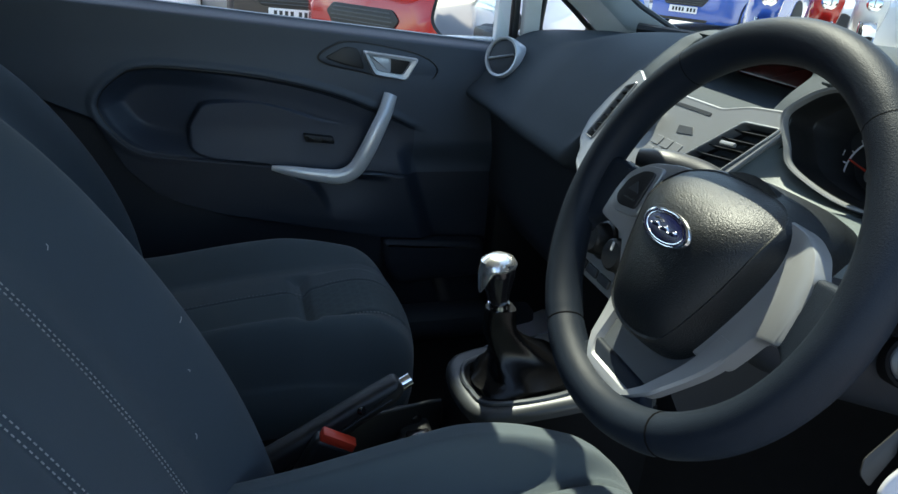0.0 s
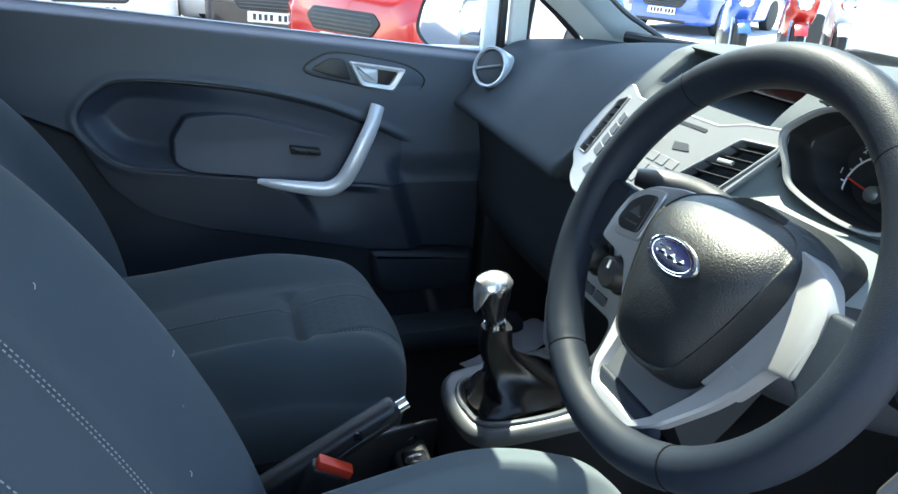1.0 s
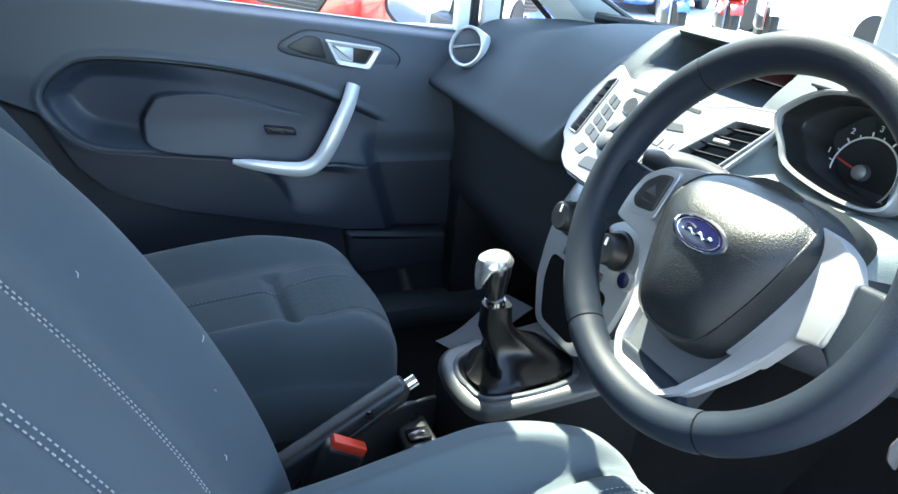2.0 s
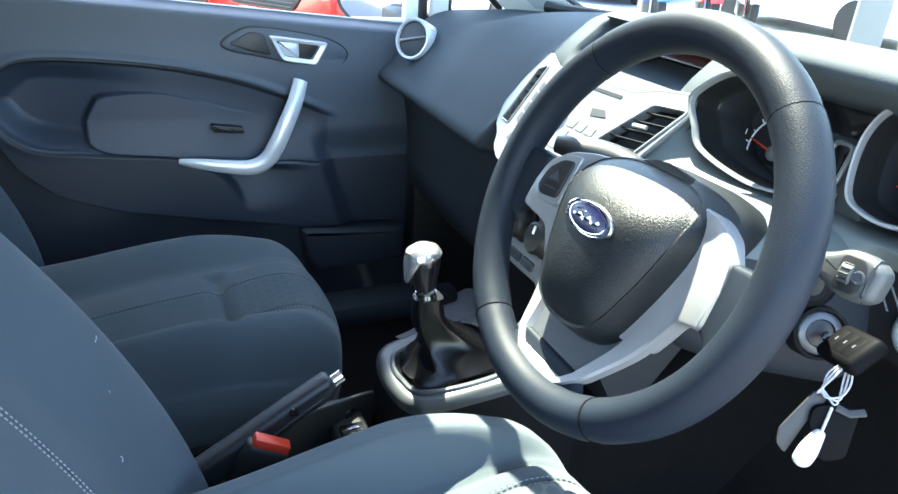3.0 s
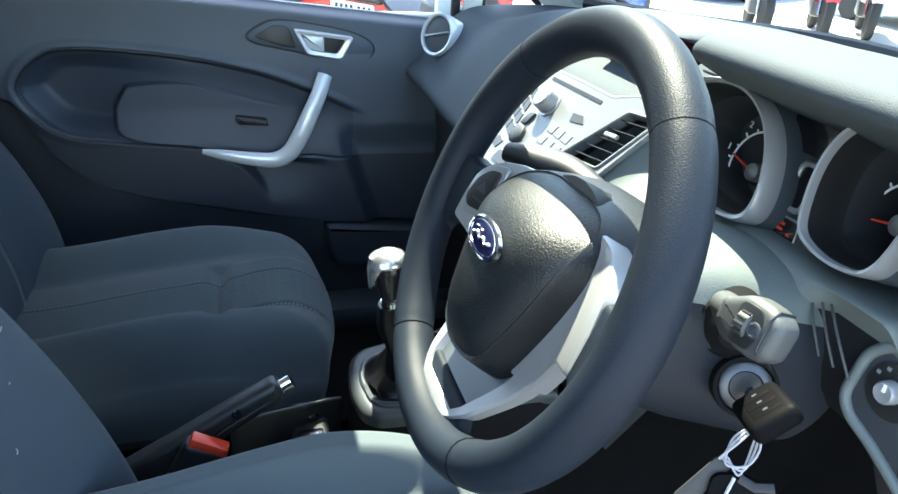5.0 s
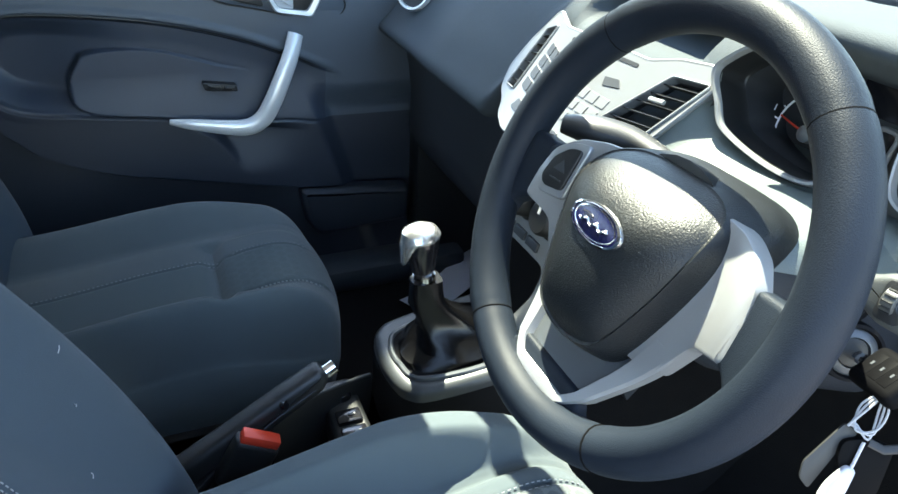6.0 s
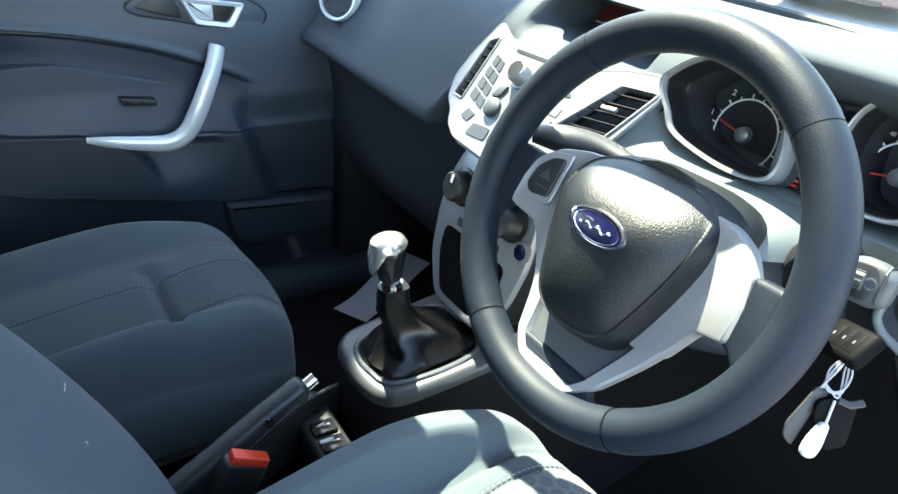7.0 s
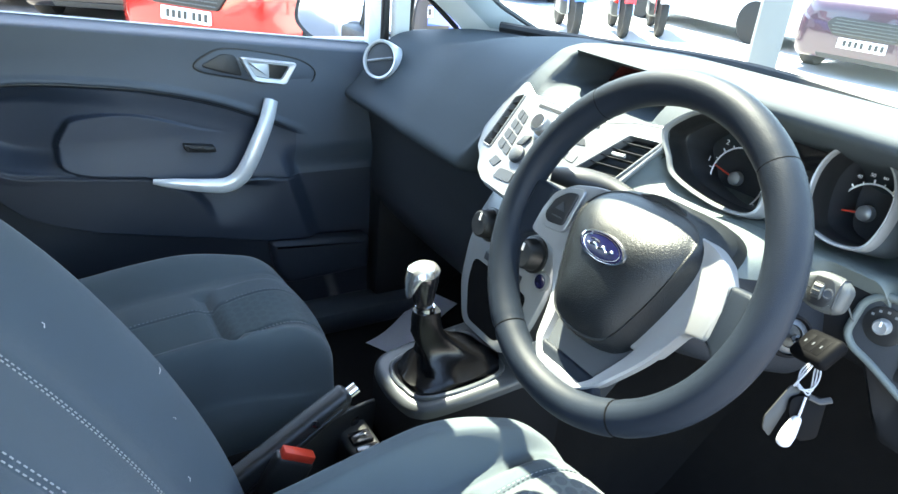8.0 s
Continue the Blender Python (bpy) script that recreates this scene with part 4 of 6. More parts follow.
# ---- steering column with stalks and key ----
col = thing("steering_column", "dark steering column shroud with stalks", "steering column", (0.15, -0.36, 0.82))
ring = [(-0.088, 0.012), (-0.078, 0.042), (0.0, 0.056), (0.068, 0.050), (0.094, 0.028), (0.104, -0.010), (0.100, -0.060), (0.075, -0.092), (0.0, -0.100), (-0.070, -0.088), (-0.088, -0.040)]
CF = [Frame((0.055 + 0.23 * t, -0.36, 0.893 - 0.060 * t), (0, -1, 0), (0.37, 0, 0.93)) for t in (0, 0.05, 0.25, 0.5, 1.0)]
around = catmull(ring, 72, True)
top_run = [k for k, p in enumerate(around) if p[1] >= 0.020]
# upper half coloured dusty and sunlit, lower half coloured as shaded
shells = (("upper_shroud", around[top_run[0]:top_run[-1] + 1], 1.0, M_DUSTLIT, "dusty upper half of the column shroud paled as sunlit"), ("lower_shroud", around[top_run[-1]:] + around[:top_run[0] + 1], 0.985, M_COLSHADE, "lower half of the column shroud darkened for shade"))
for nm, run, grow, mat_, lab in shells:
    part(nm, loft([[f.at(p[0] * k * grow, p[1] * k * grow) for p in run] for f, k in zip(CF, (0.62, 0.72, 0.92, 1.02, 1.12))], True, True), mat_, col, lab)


def stalk(pts, r, parent, label):
    return part("stalk", tube(catmull(pts, 20), [v.x for v in catmull([(a, 0, 0) for a in r], 20)], 14, flat=0.75, up=(1, 0, 0)), M_BLACK, parent, label)


ls = stalk([(0.155, -0.275, 0.903), (0.146, -0.235, 0.909), (0.134, -0.205, 0.913), (0.106, -0.178, 0.917), (0.084, -0.156, 0.918)], [0.010, 0.014, 0.019, 0.020, 0.013], col, "black indicator stalk")
# wiper stalk: a flattened pod with a ribbed thumb wheel
SX = Frame((0.115, -0.478, 0.922), (0.10, -0.99, 0.06), (0.30, 0.05, 0.95))
SOUT = [(0.022, -0.009), (0.030, -0.012), (0.042, -0.018), (0.060, -0.019), (0.071, -0.014), (0.073, 0.010), (0.062, 0.018), (0.042, 0.019), (0.030, 0.012), (0.022, 0.009)]
rs = part("stalk", slab(SX, rpoly(SOUT, 0.006, 4), -0.012, 0.011, 0.007, 4, both=True), M_STALK, col, "grey wiper stalk")
part("wheel_recess", slab(SX, rpoly([(0.040, -0.014), (0.058, -0.014), (0.062, 0.0), (0.058, 0.014), (0.040, 0.014)], 0.005, 3), 0.009, 0.0118, 0.0006), M_BLACK, rs, "dark recess of the thumb wheel")
part("thumb_wheel", lathe(Frame(SX.at(0.043, 0, 0.006), SX.e2, SX.n), [(0.0085, -0.001), (0.0098, 0.000), (0.0098, 0.008), (0.0085, 0.009)], 24), M_STALK, rs, "ribbed thumb wheel")
for k in range(7):
    a = radians(-75 + 25 * k)
    part("rib", tube([SX.at(0.0435, 0.0099 * math.sin(a), 0.006 + 0.0099 * math.cos(a)), SX.at(0.0505, 0.0099 * math.sin(a), 0.006 + 0.0099 * math.cos(a))], 0.0009, 6), M_BLACK, rs)
part("wheel_cap", lathe(SX.moved(0.0565, 0.0, 0.0118), [(0.0055, -0.001), (0.0052, 0.001), (0.0038, 0.0012), (0.0036, 0.0004)], 20), M_PLASTIC, rs)
part("stalk_groove", tube([SX.at(0.064, q, h) for q, h in ((-0.0165, -0.008), (-0.017, 0.006), (-0.011, 0.0112), (0.011, 0.0112), (0.017, 0.006), (0.0165, -0.008))], 0.0008, 6), M_BLACK, rs)
BOOT = Frame((0.160, -0.462, 0.880), (0.80, -0.45, 0.30), (-0.20, 0.25, 0.95))
part("stalk_boot", lathe(BOOT, [(0.0265, -0.03), (0.0265, 0.002), (0.0250, 0.005), (0.0235, 0.003), (0.0215, 0.004), (0.016, 0.013), (0.011, 0.018)], 36), M_SKIRT, col, "round black stalk collar")
part("stalk_neck", tube([BOOT.at(0, 0, 0.010), SX.at(0.016, 0, -0.004), SX.at(0.030, 0, 0)], [0.010, 0.010, 0.010], 16), M_STALK, col, "pale stalk neck")
IG = Frame((0.168, -0.484, 0.838), (0.87, -0.49, 0.0), (0.17, 0.30, 0.92))
lock = part("ignition_lock", lathe(IG, [(0.0245, -0.06), (0.0250, -0.004), (0.0240, 0.003), (0.0212, 0.004), (0.0195, -0.001)], 36), M_SKIRT, col, "round ignition lock")
part("lock_ring", lathe(IG, [(0.0197, -0.006), (0.0195, 0.0005), (0.0178, 0.002), (0.0130, 0.0025), (0.0120, -0.004)], 36), M_SATIN, lock, "bright metal lock ring")
part("lock_core", lathe(IG, [(0.0122, -0.01), (0.0118, 0.0005), (0.009, 0.001)], 24), M_BLACK, lock)
# thin ribs in the dark gap behind the column
for k in range(4):
    part("gap_rib", tube(catmull([(0.246, -0.434 - 0.010 * k, 0.892), (0.232, -0.452 - 0.013 * k, 0.880), (0.232, -0.466 - 0.015 * k, 0.856)], 10), 0.0011, 6), M_STALK, col, "thin grey rib")

key = thing("ignition_key", "black folding car key in the ignition lock", "key", (0.15, -0.51, 0.85))
ka, kb_ = IG.at(0, 0, 0.0), Vector((0.140, -0.553, 0.858))
kd = (kb_ - ka).normalized()
part("key_blade", tube([ka - kd * 0.01, ka + kd * 0.03], 0.005, 8), M_CHROME, key, "steel key blade")
fz_ = Vector((-0.55, -0.30, 0.60))
fz_ = (fz_ - kd * kd.dot(fz_)).normalized()
kt = Matrix((kd.cross(fz_), kd, fz_)).transposed()
fob_c = ka + kd * 0.045
fob = part("key_fob", box(fob_c, (0.037, 0.050, 0.016), 0.0065, kt, 3), M_TAGHIDE, key, "dark key fob with three buttons")
for k in range(3):
    fb = part("fob_button", box(fob_c + kt @ Vector((0.0, -0.012 + 0.0115 * k, 0.0078)), (0.021, 0.0105, 0.0012), 0.0005, kt), M_TAGHIDE, fob)
    part("button_mark", box(fob_c + kt @ Vector((0.0, -0.012 + 0.0115 * k, 0.0085)), (0.0036, 0.0022, 0.0004), 0, kt), M_PLASTIC, fb)

tag = thing("key_tag", "key tags hanging on a white looped cord", "key tag", (0.108, -0.55, 0.766))
TG = Frame((0.108, -0.550, 0.766), (0.85, -0.53, 0.0), (0.20, 0.30, 0.93)).moved(-0.016, -0.004)


def hang(pts):
    """Draws the tags together towards the loop they hang by."""
    return [(0.033 + 0.76 * (p - 0.033), 0.092 + 0.80 * (q - 0.092)) for p, q in pts]


for k in range(3):
    a = 0.0025 * (k - 1)
    loop = catmull([TG.at(*hang([(0.033, 0.092)])[0], 0.002), TG.at(*hang([(0.036 + a, 0.072)])[0], a), TG.at(*hang([(0.028 + a, 0.050 + 2 * a)])[0], 0.004), TG.at(*hang([(0.014, 0.054 - a)])[0], 0.002 + a), TG.at(*hang([(0.010 + a, 0.057 + a)])[0], 0.0), TG.at(*hang([(0.020 - a, 0.076)])[0], -a), TG.at(*hang([(0.033, 0.092)])[0], 0.002)], 30)
    part("cord", tube(loop, 0.0009, 6), M_CORD, tag, "grubby white cord")
part("plastic_sleeve", slab(TG, rpoly(hang([(0.006, 0.055), (0.020, 0.048), (0.004, 0.026), (-0.016, -0.014), (-0.026, -0.004), (-0.025, 0.012)]), 0.003), -0.004, -0.002, 0.0005), M_TAGGREY, tag, "grey plastic sleeve")
part("leather_tag", slab(TG, rpoly(hang([(0.004, 0.040), (0.028, 0.046), (0.052, 0.040), (0.044, -0.010), (0.020, -0.016), (0.002, 0.020)]), 0.006), -0.002, 0.003, 0.001), M_TAGHIDE, tag, "black leather tag")
part("tab", tube([TG.at(*hang([(0.026, 0.043)])[0], 0.004), TG.at(*hang([(0.040, 0.038)])[0], 0.005), TG.at(*hang([(0.056, 0.041)])[0], 0.004)], 0.0035, 8, flat=0.5), M_TAGGREY, tag)
part("white_tag", slab(TG, rpoly(hang([(0.009, 0.019), (0.019, 0.016), (0.013, -0.010), (0.006, -0.022), (-0.004, -0.023), (-0.012, -0.016), (-0.006, 0.0)]), 0.006, 4), 0.004, 0.0085, 0.002, 3), M_TAGWHITE, tag, "white teardrop tag")
part("tag_stem", tube([TG.at(*hang([(0.014, 0.016)])[0], 0.006), TG.at(*hang([(0.022, 0.042)])[0], 0.004)], 0.0013, 6), M_TAGWHITE, tag)

# light switch panel beyond the wheel
LS = Frame((0.247, -0.541, 0.846), (0.04, -0.99, 0), (0.12, 0, 0.98))
lsp = thing("light_switch_panel", "grey light switch panel with round knob", "switch panel", (0.262, -0.530, 0.80))
plate = rpoly([(-0.038, -0.010), (-0.034, 0.030), (-0.018, 0.046), (0.070, 0.046), (0.070, -0.062), (0.034, -0.048), (-0.004, -0.030), (-0.028, -0.022)], 0.009, 4)
part("panel", slab(LS, plate, -0.05, 0.0, 0.003), M_PLASTIC, lsp, "dark recessed switch plate")
part("panel_frame", tube([LS.at(p, q, 0.001) for p, q in plate], 0.0045, 10, True, 1.0), M_DUSTLIT, lsp, "pale rounded border of the switch panel")
KF = LS.moved(-0.006, 0.014, 0.001)
dialp = part("rotary_dial", lathe(KF, [(0.0215, -0.002), (0.0215, 0.0012), (0.020, 0.002), (0.010, 0.0015)], 32), M_BLACK, lsp, "round black dial plate")
knob_l = part("rotary_knob", lathe(KF, [(0.0090, 0.0), (0.0085, 0.009), (0.0070, 0.011), (0.005, 0.0105), (0.002, 0.010)], 28), M_SILVER, dialp, "silver rotary knob")
part("pointer", slab(KF, [(-0.001, 0.001), (0.001, 0.001), (0.001, 0.007), (-0.001, 0.007)], 0.009, 0.0115), M_WHITE, knob_l)
for k in range(5):
    a = radians(30 + 30 * k)
    part("dial_mark", slab(KF.moved(0.0165 * math.cos(a), 0.0165 * math.sin(a)), [(-0.0014, -0.0014), (0.0014, -0.0014), (0.0014, 0.0014), (-0.0014, 0.0014)], 0.0015, 0.0026), M_PALEBTN, dialp)
part("dimmer_slot", slab(LS, rpoly([(0.022, -0.036), (0.040, -0.036), (0.040, 0.004), (0.022, 0.004)], 0.004), -0.002, 0.0015, 0.001), M_BLACK, lsp)
dim = part("dimmer", lathe(Frame(LS.at(0.027, -0.016, -0.006), LS.e2, LS.n), [(0.013, 0.0), (0.014, 0.001), (0.014, 0.008), (0.013, 0.009)], 24), M_SILVER, lsp, "ribbed silver dimmer wheel")

# ---- steering wheel ----
WH = Frame((0.020, -0.3585, 0.912), (0, -1, 0), (0.39, 0, 0.92))
wheel = thing("steering_wheel", "black leather three-spoke steering wheel with silver trim", "steering wheel", (0.0, -0.36, 0.92))
RIM = 0.1775


def rim_ring(a, r):
    """A section of the rim at an angle from the top."""
    c = (RIM * math.sin(a), RIM * math.cos(a))
    out = []
    for k in range(18):
        b = k * math.tau / 18
        rad, hh = r * 1.0 * math.cos(b), r * 1.08 * math.sin(b)
        s = (RIM + rad) / RIM
        out.append(WH.at(c[0] * s, c[1] * s, hh))
    return out


SEAMS = [radians(a) for a in (41, -41, 148, -148)]
rings = []
for k in range(144):
    a = k * math.tau / 144
    d = min(abs((a - s + math.pi) % math.tau - math.pi) for s in SEAMS)
    rings.append(rim_ring(a, 0.0192 - 0.0012 * smooth(0.03, 0.0, d)))
rings.append(rings[0])
bm = loft(rings, True, False)
bmesh.ops.remove_doubles(bm, verts=bm.verts[:], dist=1e-6)
bmesh.ops.recalc_face_normals(bm, faces=bm.faces[:])
rim = part("rim", bm, M_LEATHER, wheel, "thick black leather rim")
for s in SEAMS:
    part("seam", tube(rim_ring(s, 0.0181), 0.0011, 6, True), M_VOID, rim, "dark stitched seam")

# silver spoke trim: two side arms and a lower web with a raised border
ARM = [(0.050, 0.050), (0.087, 0.045), (0.112, 0.036), (0.130, 0.018), (0.137, -0.008), (0.139, -0.036), (0.118, -0.040), (0.104, -0.044), (0.0955, -0.060), (0.082, -0.086), (0.045, -0.090)]


def arm_lift(p, q):
    """The arms climb from behind the cover to meet the rim."""
    return 0.019 * smooth(0.078, 0.142, abs(p))


CUTS = [0.004 * k for k in range(19, 35)]
arms = [slab(WH, rpoly([(p * s, q) for p, q in (ARM if s > 0 else ARM[::-1])], 0.007, 4), -0.040, -0.020, 0.004, 2, [c * s for c in CUTS], arm_lift) for s in (1, -1)]


def web_half(q):
    return along([(-0.170, 0.017), (-0.150, 0.043), (-0.138, 0.055), (-0.103, 0.0735), (-0.060, 0.0955)], q) - 0.006 * smooth(-0.160, -0.170, q)


rows_ = []
for q in (-0.060, -0.075, -0.09, -0.10, -0.11, -0.12, -0.13, -0.137, -0.143, -0.147, -0.151, -0.156, -0.161, -0.166, -0.170):
    w, top = web_half(q), -0.0195 + 0.0235 * smooth(-0.085, -0.165, q) - 0.004 * smooth(-0.160, -0.168, q)
    b = min(0.013 + 0.15 * max(0.0, q + 0.148), w * 0.45)
    dip = 0.008 * smooth(-0.151, -0.146, q)
    rows_.append([WH.at(p, q, top + h) for p, h in ((-w, -0.014), (-w, -0.003), (-w + 0.003, 0), (-w + b - 0.002, 0), (-w + b + 0.001, -dip), (w - b - 0.001, -dip), (w - b + 0.002, 0), (w - 0.003, 0), (w, -0.003), (w, -0.014))])
spoke = part("spoke_trim", joined(*arms, loft(rows_, True, True)), M_WEB, wheel, "satin silver spoke trim")
ins = []
for q in (-0.065, -0.08, -0.095, -0.11, -0.12, -0.13, -0.138, -0.144, -0.148):
    w, top = web_half(q) - 0.0145 - 0.15 * max(0.0, q + 0.148), -0.0195 + 0.0235 * smooth(-0.085, -0.165, q) - 0.0065
    w -= 0.010 * smooth(-0.142, -0.149, q)
    ins.append([WH.at(p, q, top + h) for p, h in ((-w, -0.004), (-w, 0.0), (0, 0.0006), (w, 0.0), (w, -0.004))])
part("web_inset", loft(ins, True, True), M_SATIN, spoke, "grey inset of the lower web")
for s in (-1, 1):
    arm = [(p * s, q) for p, q in ((0.128, 0.022), (0.160, 0.024), (0.168, 0.0), (0.168, -0.082), (0.155, -0.076), (0.151, -0.050), (0.139, -0.040), (0.128, -0.036), (0.134, -0.008))]
    part("leather_arm", slab(WH, rpoly(arm if s > 0 else arm[::-1], 0.006, 4), -0.018, 0.0, 0.006, 3, [c * s for c in (0.134, 0.140, 0.146, 0.152, 0.158, 0.164)], lambda p, q: -0.003 + 0.007 * smooth(0.13, 0.165, abs(p))), M_LEATHER, wheel)
web = [(-0.046, -0.136), (0.046, -0.136), (0.053, -0.147), (0.064, -0.155), (0.082, -0.158), (0.070, -0.172), (-0.070, -0.172), (-0.082, -0.158), (-0.064, -0.155), (-0.053, -0.147)]
part("leather_web", slab(WH, rpoly(web, 0.008, 4), -0.012, 0.0, 0.005, 3, [], lambda p, q: -0.003 + 0.012 * smooth(-0.145, -0.172, q)), M_LEATHER, wheel)
# control pads on the arms: a silver frame round a dark rocker
frame_ = [(0.093, 0.036), (0.112, 0.031), (0.127, 0.014), (0.131, -0.012), (0.124, -0.026), (0.096, -0.022)]
pad = [(0.098, 0.028), (0.110, 0.025), (0.121, 0.011), (0.125, -0.010), (0.119, -0.018), (0.100, -0.015)]
pod = part("button_pod", slab(WH, rpoly([(-p, q) for p, q in frame_][::-1], 0.007, 4), -0.020, -0.0165, 0.002, 2, [-c for c in CUTS], arm_lift), M_SILVER, wheel, "silver frame of the control pad")
pb = part("control_pad", slab(WH, rpoly([(-p, q) for p, q in pad][::-1], 0.005, 4), -0.018, -0.0145, 0.001, 2, [-c for c in CUTS], arm_lift), M_BLACK, pod, "dark rocker pad")
part("pad_mark", slab(WH, [(-0.104, 0.001), (-0.116, 0.001), (-0.110, 0.012)][::-1], -0.016, -0.0138, 0, 2, [-c for c in CUTS], arm_lift), M_GREYBTN, pb)
part("pad_mark", slab(WH, [(-0.104, -0.008), (-0.116, -0.008), (-0.116, -0.0065), (-0.104, -0.0065)][::-1], -0.016, -0.0138, 0, 2, [-c for c in CUTS], arm_lift), M_GREYBTN, pb)

# airbag cover
BOSS = [(0.0, 0.068), (0.040, 0.067), (0.066, 0.060), (0.082, 0.046), (0.087, 0.016), (0.079, -0.024), (0.066, -0.064), (0.054, -0.092), (0.041, -0.106), (0.020, -0.113)]
bo = BOSS + [(0.0, -0.115)] + [(-p, q) for p, q in BOSS[:0:-1]]
bo = catmull(bo, 72, True)


def boss_ring(s, h, lift):
    return [WH.at(p[0] * s, (p[1] + 0.015) * s - 0.015, h + lift - 10.0 * max(0.0, (p[1] + 0.015) * s - 0.012) ** 2 - 1.0 * (p[0] * s) ** 2) for p in bo]


BOSS_PROFILE = [(0.97, -0.062), (1.0, -0.037), (1.0, -0.031), (0.988, -0.022), (0.955, -0.009), (0.915, 0.0030), (0.895, 0.0082), (0.882, 0.0098), (0.868, 0.0088), (0.855, 0.0086), (0.82, 0.0112), (0.7, 0.0172), (0.55, 0.0220), (0.35, 0.0258), (0.12, 0.0272)]


def boss_top(p, q):
    """The height of the cover's face, for the marks moulded into it."""
    u = math.hypot(p / 0.085, (q + 0.015) / 0.092)
    return along([(k, h) for k, h in BOSS_PROFILE[:7:-1]], u) - 10.0 * max(0.0, q - 0.012) ** 2 - 1.0 * p ** 2


bm = loft([boss_ring(k, h, 0) for k, h in BOSS_PROFILE], True, True)
cover = part("airbag_cover", bm, M_BOSS, wheel, "grained black airbag cover", 30)
part("hub_back", lathe(Frame(WH.at(0, -0.005, -0.03), WH.e1, WH.e2), [(0.060, -0.06), (0.070, -0.03), (0.072, 0.0)], 28), M_BLACK, wheel)
BD = WH.moved(0.0, -0.006, 0.0258)
part("badge_rim", lathe(BD, [(0.0335, 0.0), (0.033, 0.003), (0.0305, 0.0038), (0.030, 0.0022)], 40, 0.47), M_CHROME, cover, "chrome oval badge rim")
badge = part("badge", lathe(BD, [(0.0305, 0.0), (0.0300, 0.0026), (0.018, 0.0034)], 40, 0.45), M_BLUE, cover, "dark blue oval badge")
part("badge_line", tube([BD.at(0.0265 * math.cos(a), 0.0118 * math.sin(a), 0.0030) for a in np.linspace(0, math.tau, 40, endpoint=False)], 0.0005, 6, True), M_CHROME, badge, "fine chrome oval line")
part("badge_mark", tube([BD.at(0.0185 * u, 0.0016 * math.sin(9.0 * u) - 0.0008, 0.0036) for u in np.linspace(-1, 1, 40)], [0.0012 + 0.0006 * math.sin(9.0 * u + 1.0) for u in np.linspace(-1, 1, 40)], 6, flat=2.2, up=(0, 0, 1)), M_CHROME, badge, "wavy chrome mark")
part("badge_mark", tube([BD.at(-0.0105 + 0.0065 * u, 0.0048 - 0.0014 * u * u, 0.0037) for u in np.linspace(-1, 1, 10)], 0.0009, 6), M_CHROME, badge, "short chrome stroke")
for q in (-0.064, -0.072):
    part("moulded_mark", tube([WH.at(-0.016, q, boss_top(-0.016, q)), WH.at(0.016, q, boss_top(0.016, q))], 0.0008, 6), M_BLACK, cover)
for s in (-1, 1):
    part("moulded_mark", tube([WH.at(p * s, q, boss_top(p * s, q)) for p, q in ((0.046, -0.004), (0.060, -0.004), (0.060, 0.004), (0.055, 0.004), (0.055, 0.010))], 0.0006, 6), M_BLACK, cover)

# ---- centre console, gear lever, handbrake ----
con = thing("centre_console", "dark centre console with silver framed gear surround", "console", (0.0, 0.0, 0.40))
CT = Frame((0.05, -0.002, 0.525), (1, 0, 0), (0, 1, 0))
co = [(-0.115, -0.03), (-0.10, -0.075), (-0.05, -0.092), (0.13, -0.10), (0.17, -0.10), (0.17, 0.10), (0.13, 0.10), (-0.05, 0.092), (-0.10, 0.075), (-0.115, 0.03)]
co = [tuple(p) for p in catmull(co, 60, True)]


def rise(p, q):
    return 0.10 * p


part("console_body", slab(CT, co, -0.06, 0.0, 0.013, 4, [], lambda p, q: 0.10 * p), M_CONSOLE, con, "dark satin grey console top")
part("console_skirt", slab(CT, [(p[0] * 1.015, p[1] * 1.015) for p in co], -0.30, -0.020, 0.004, 2, [], lambda p, q: 0.10 * p), M_SKIRT, con, "black console sides")
gs = [tuple(p) for p in catmull([(-0.096, -0.022), (-0.080, -0.062), (0.0, -0.076), (0.068, -0.064), (0.080, 0.0), (0.068, 0.058), (0.0, 0.062), (-0.075, 0.050), (-0.096, 0.018)], 48, True)]
part("gaiter_well", slab(CT, gs, -0.02, 0.0012, 0.0, 1, [], rise), M_SKIRT, con, "dark well under the gaiter")
part("gaiter_ring", tube([CT.at(p[0], p[1], rise(*p) + 0.001) for p in gs], 0.0045, 8, True), M_SATIN, con, "satin grey ring round the gaiter")

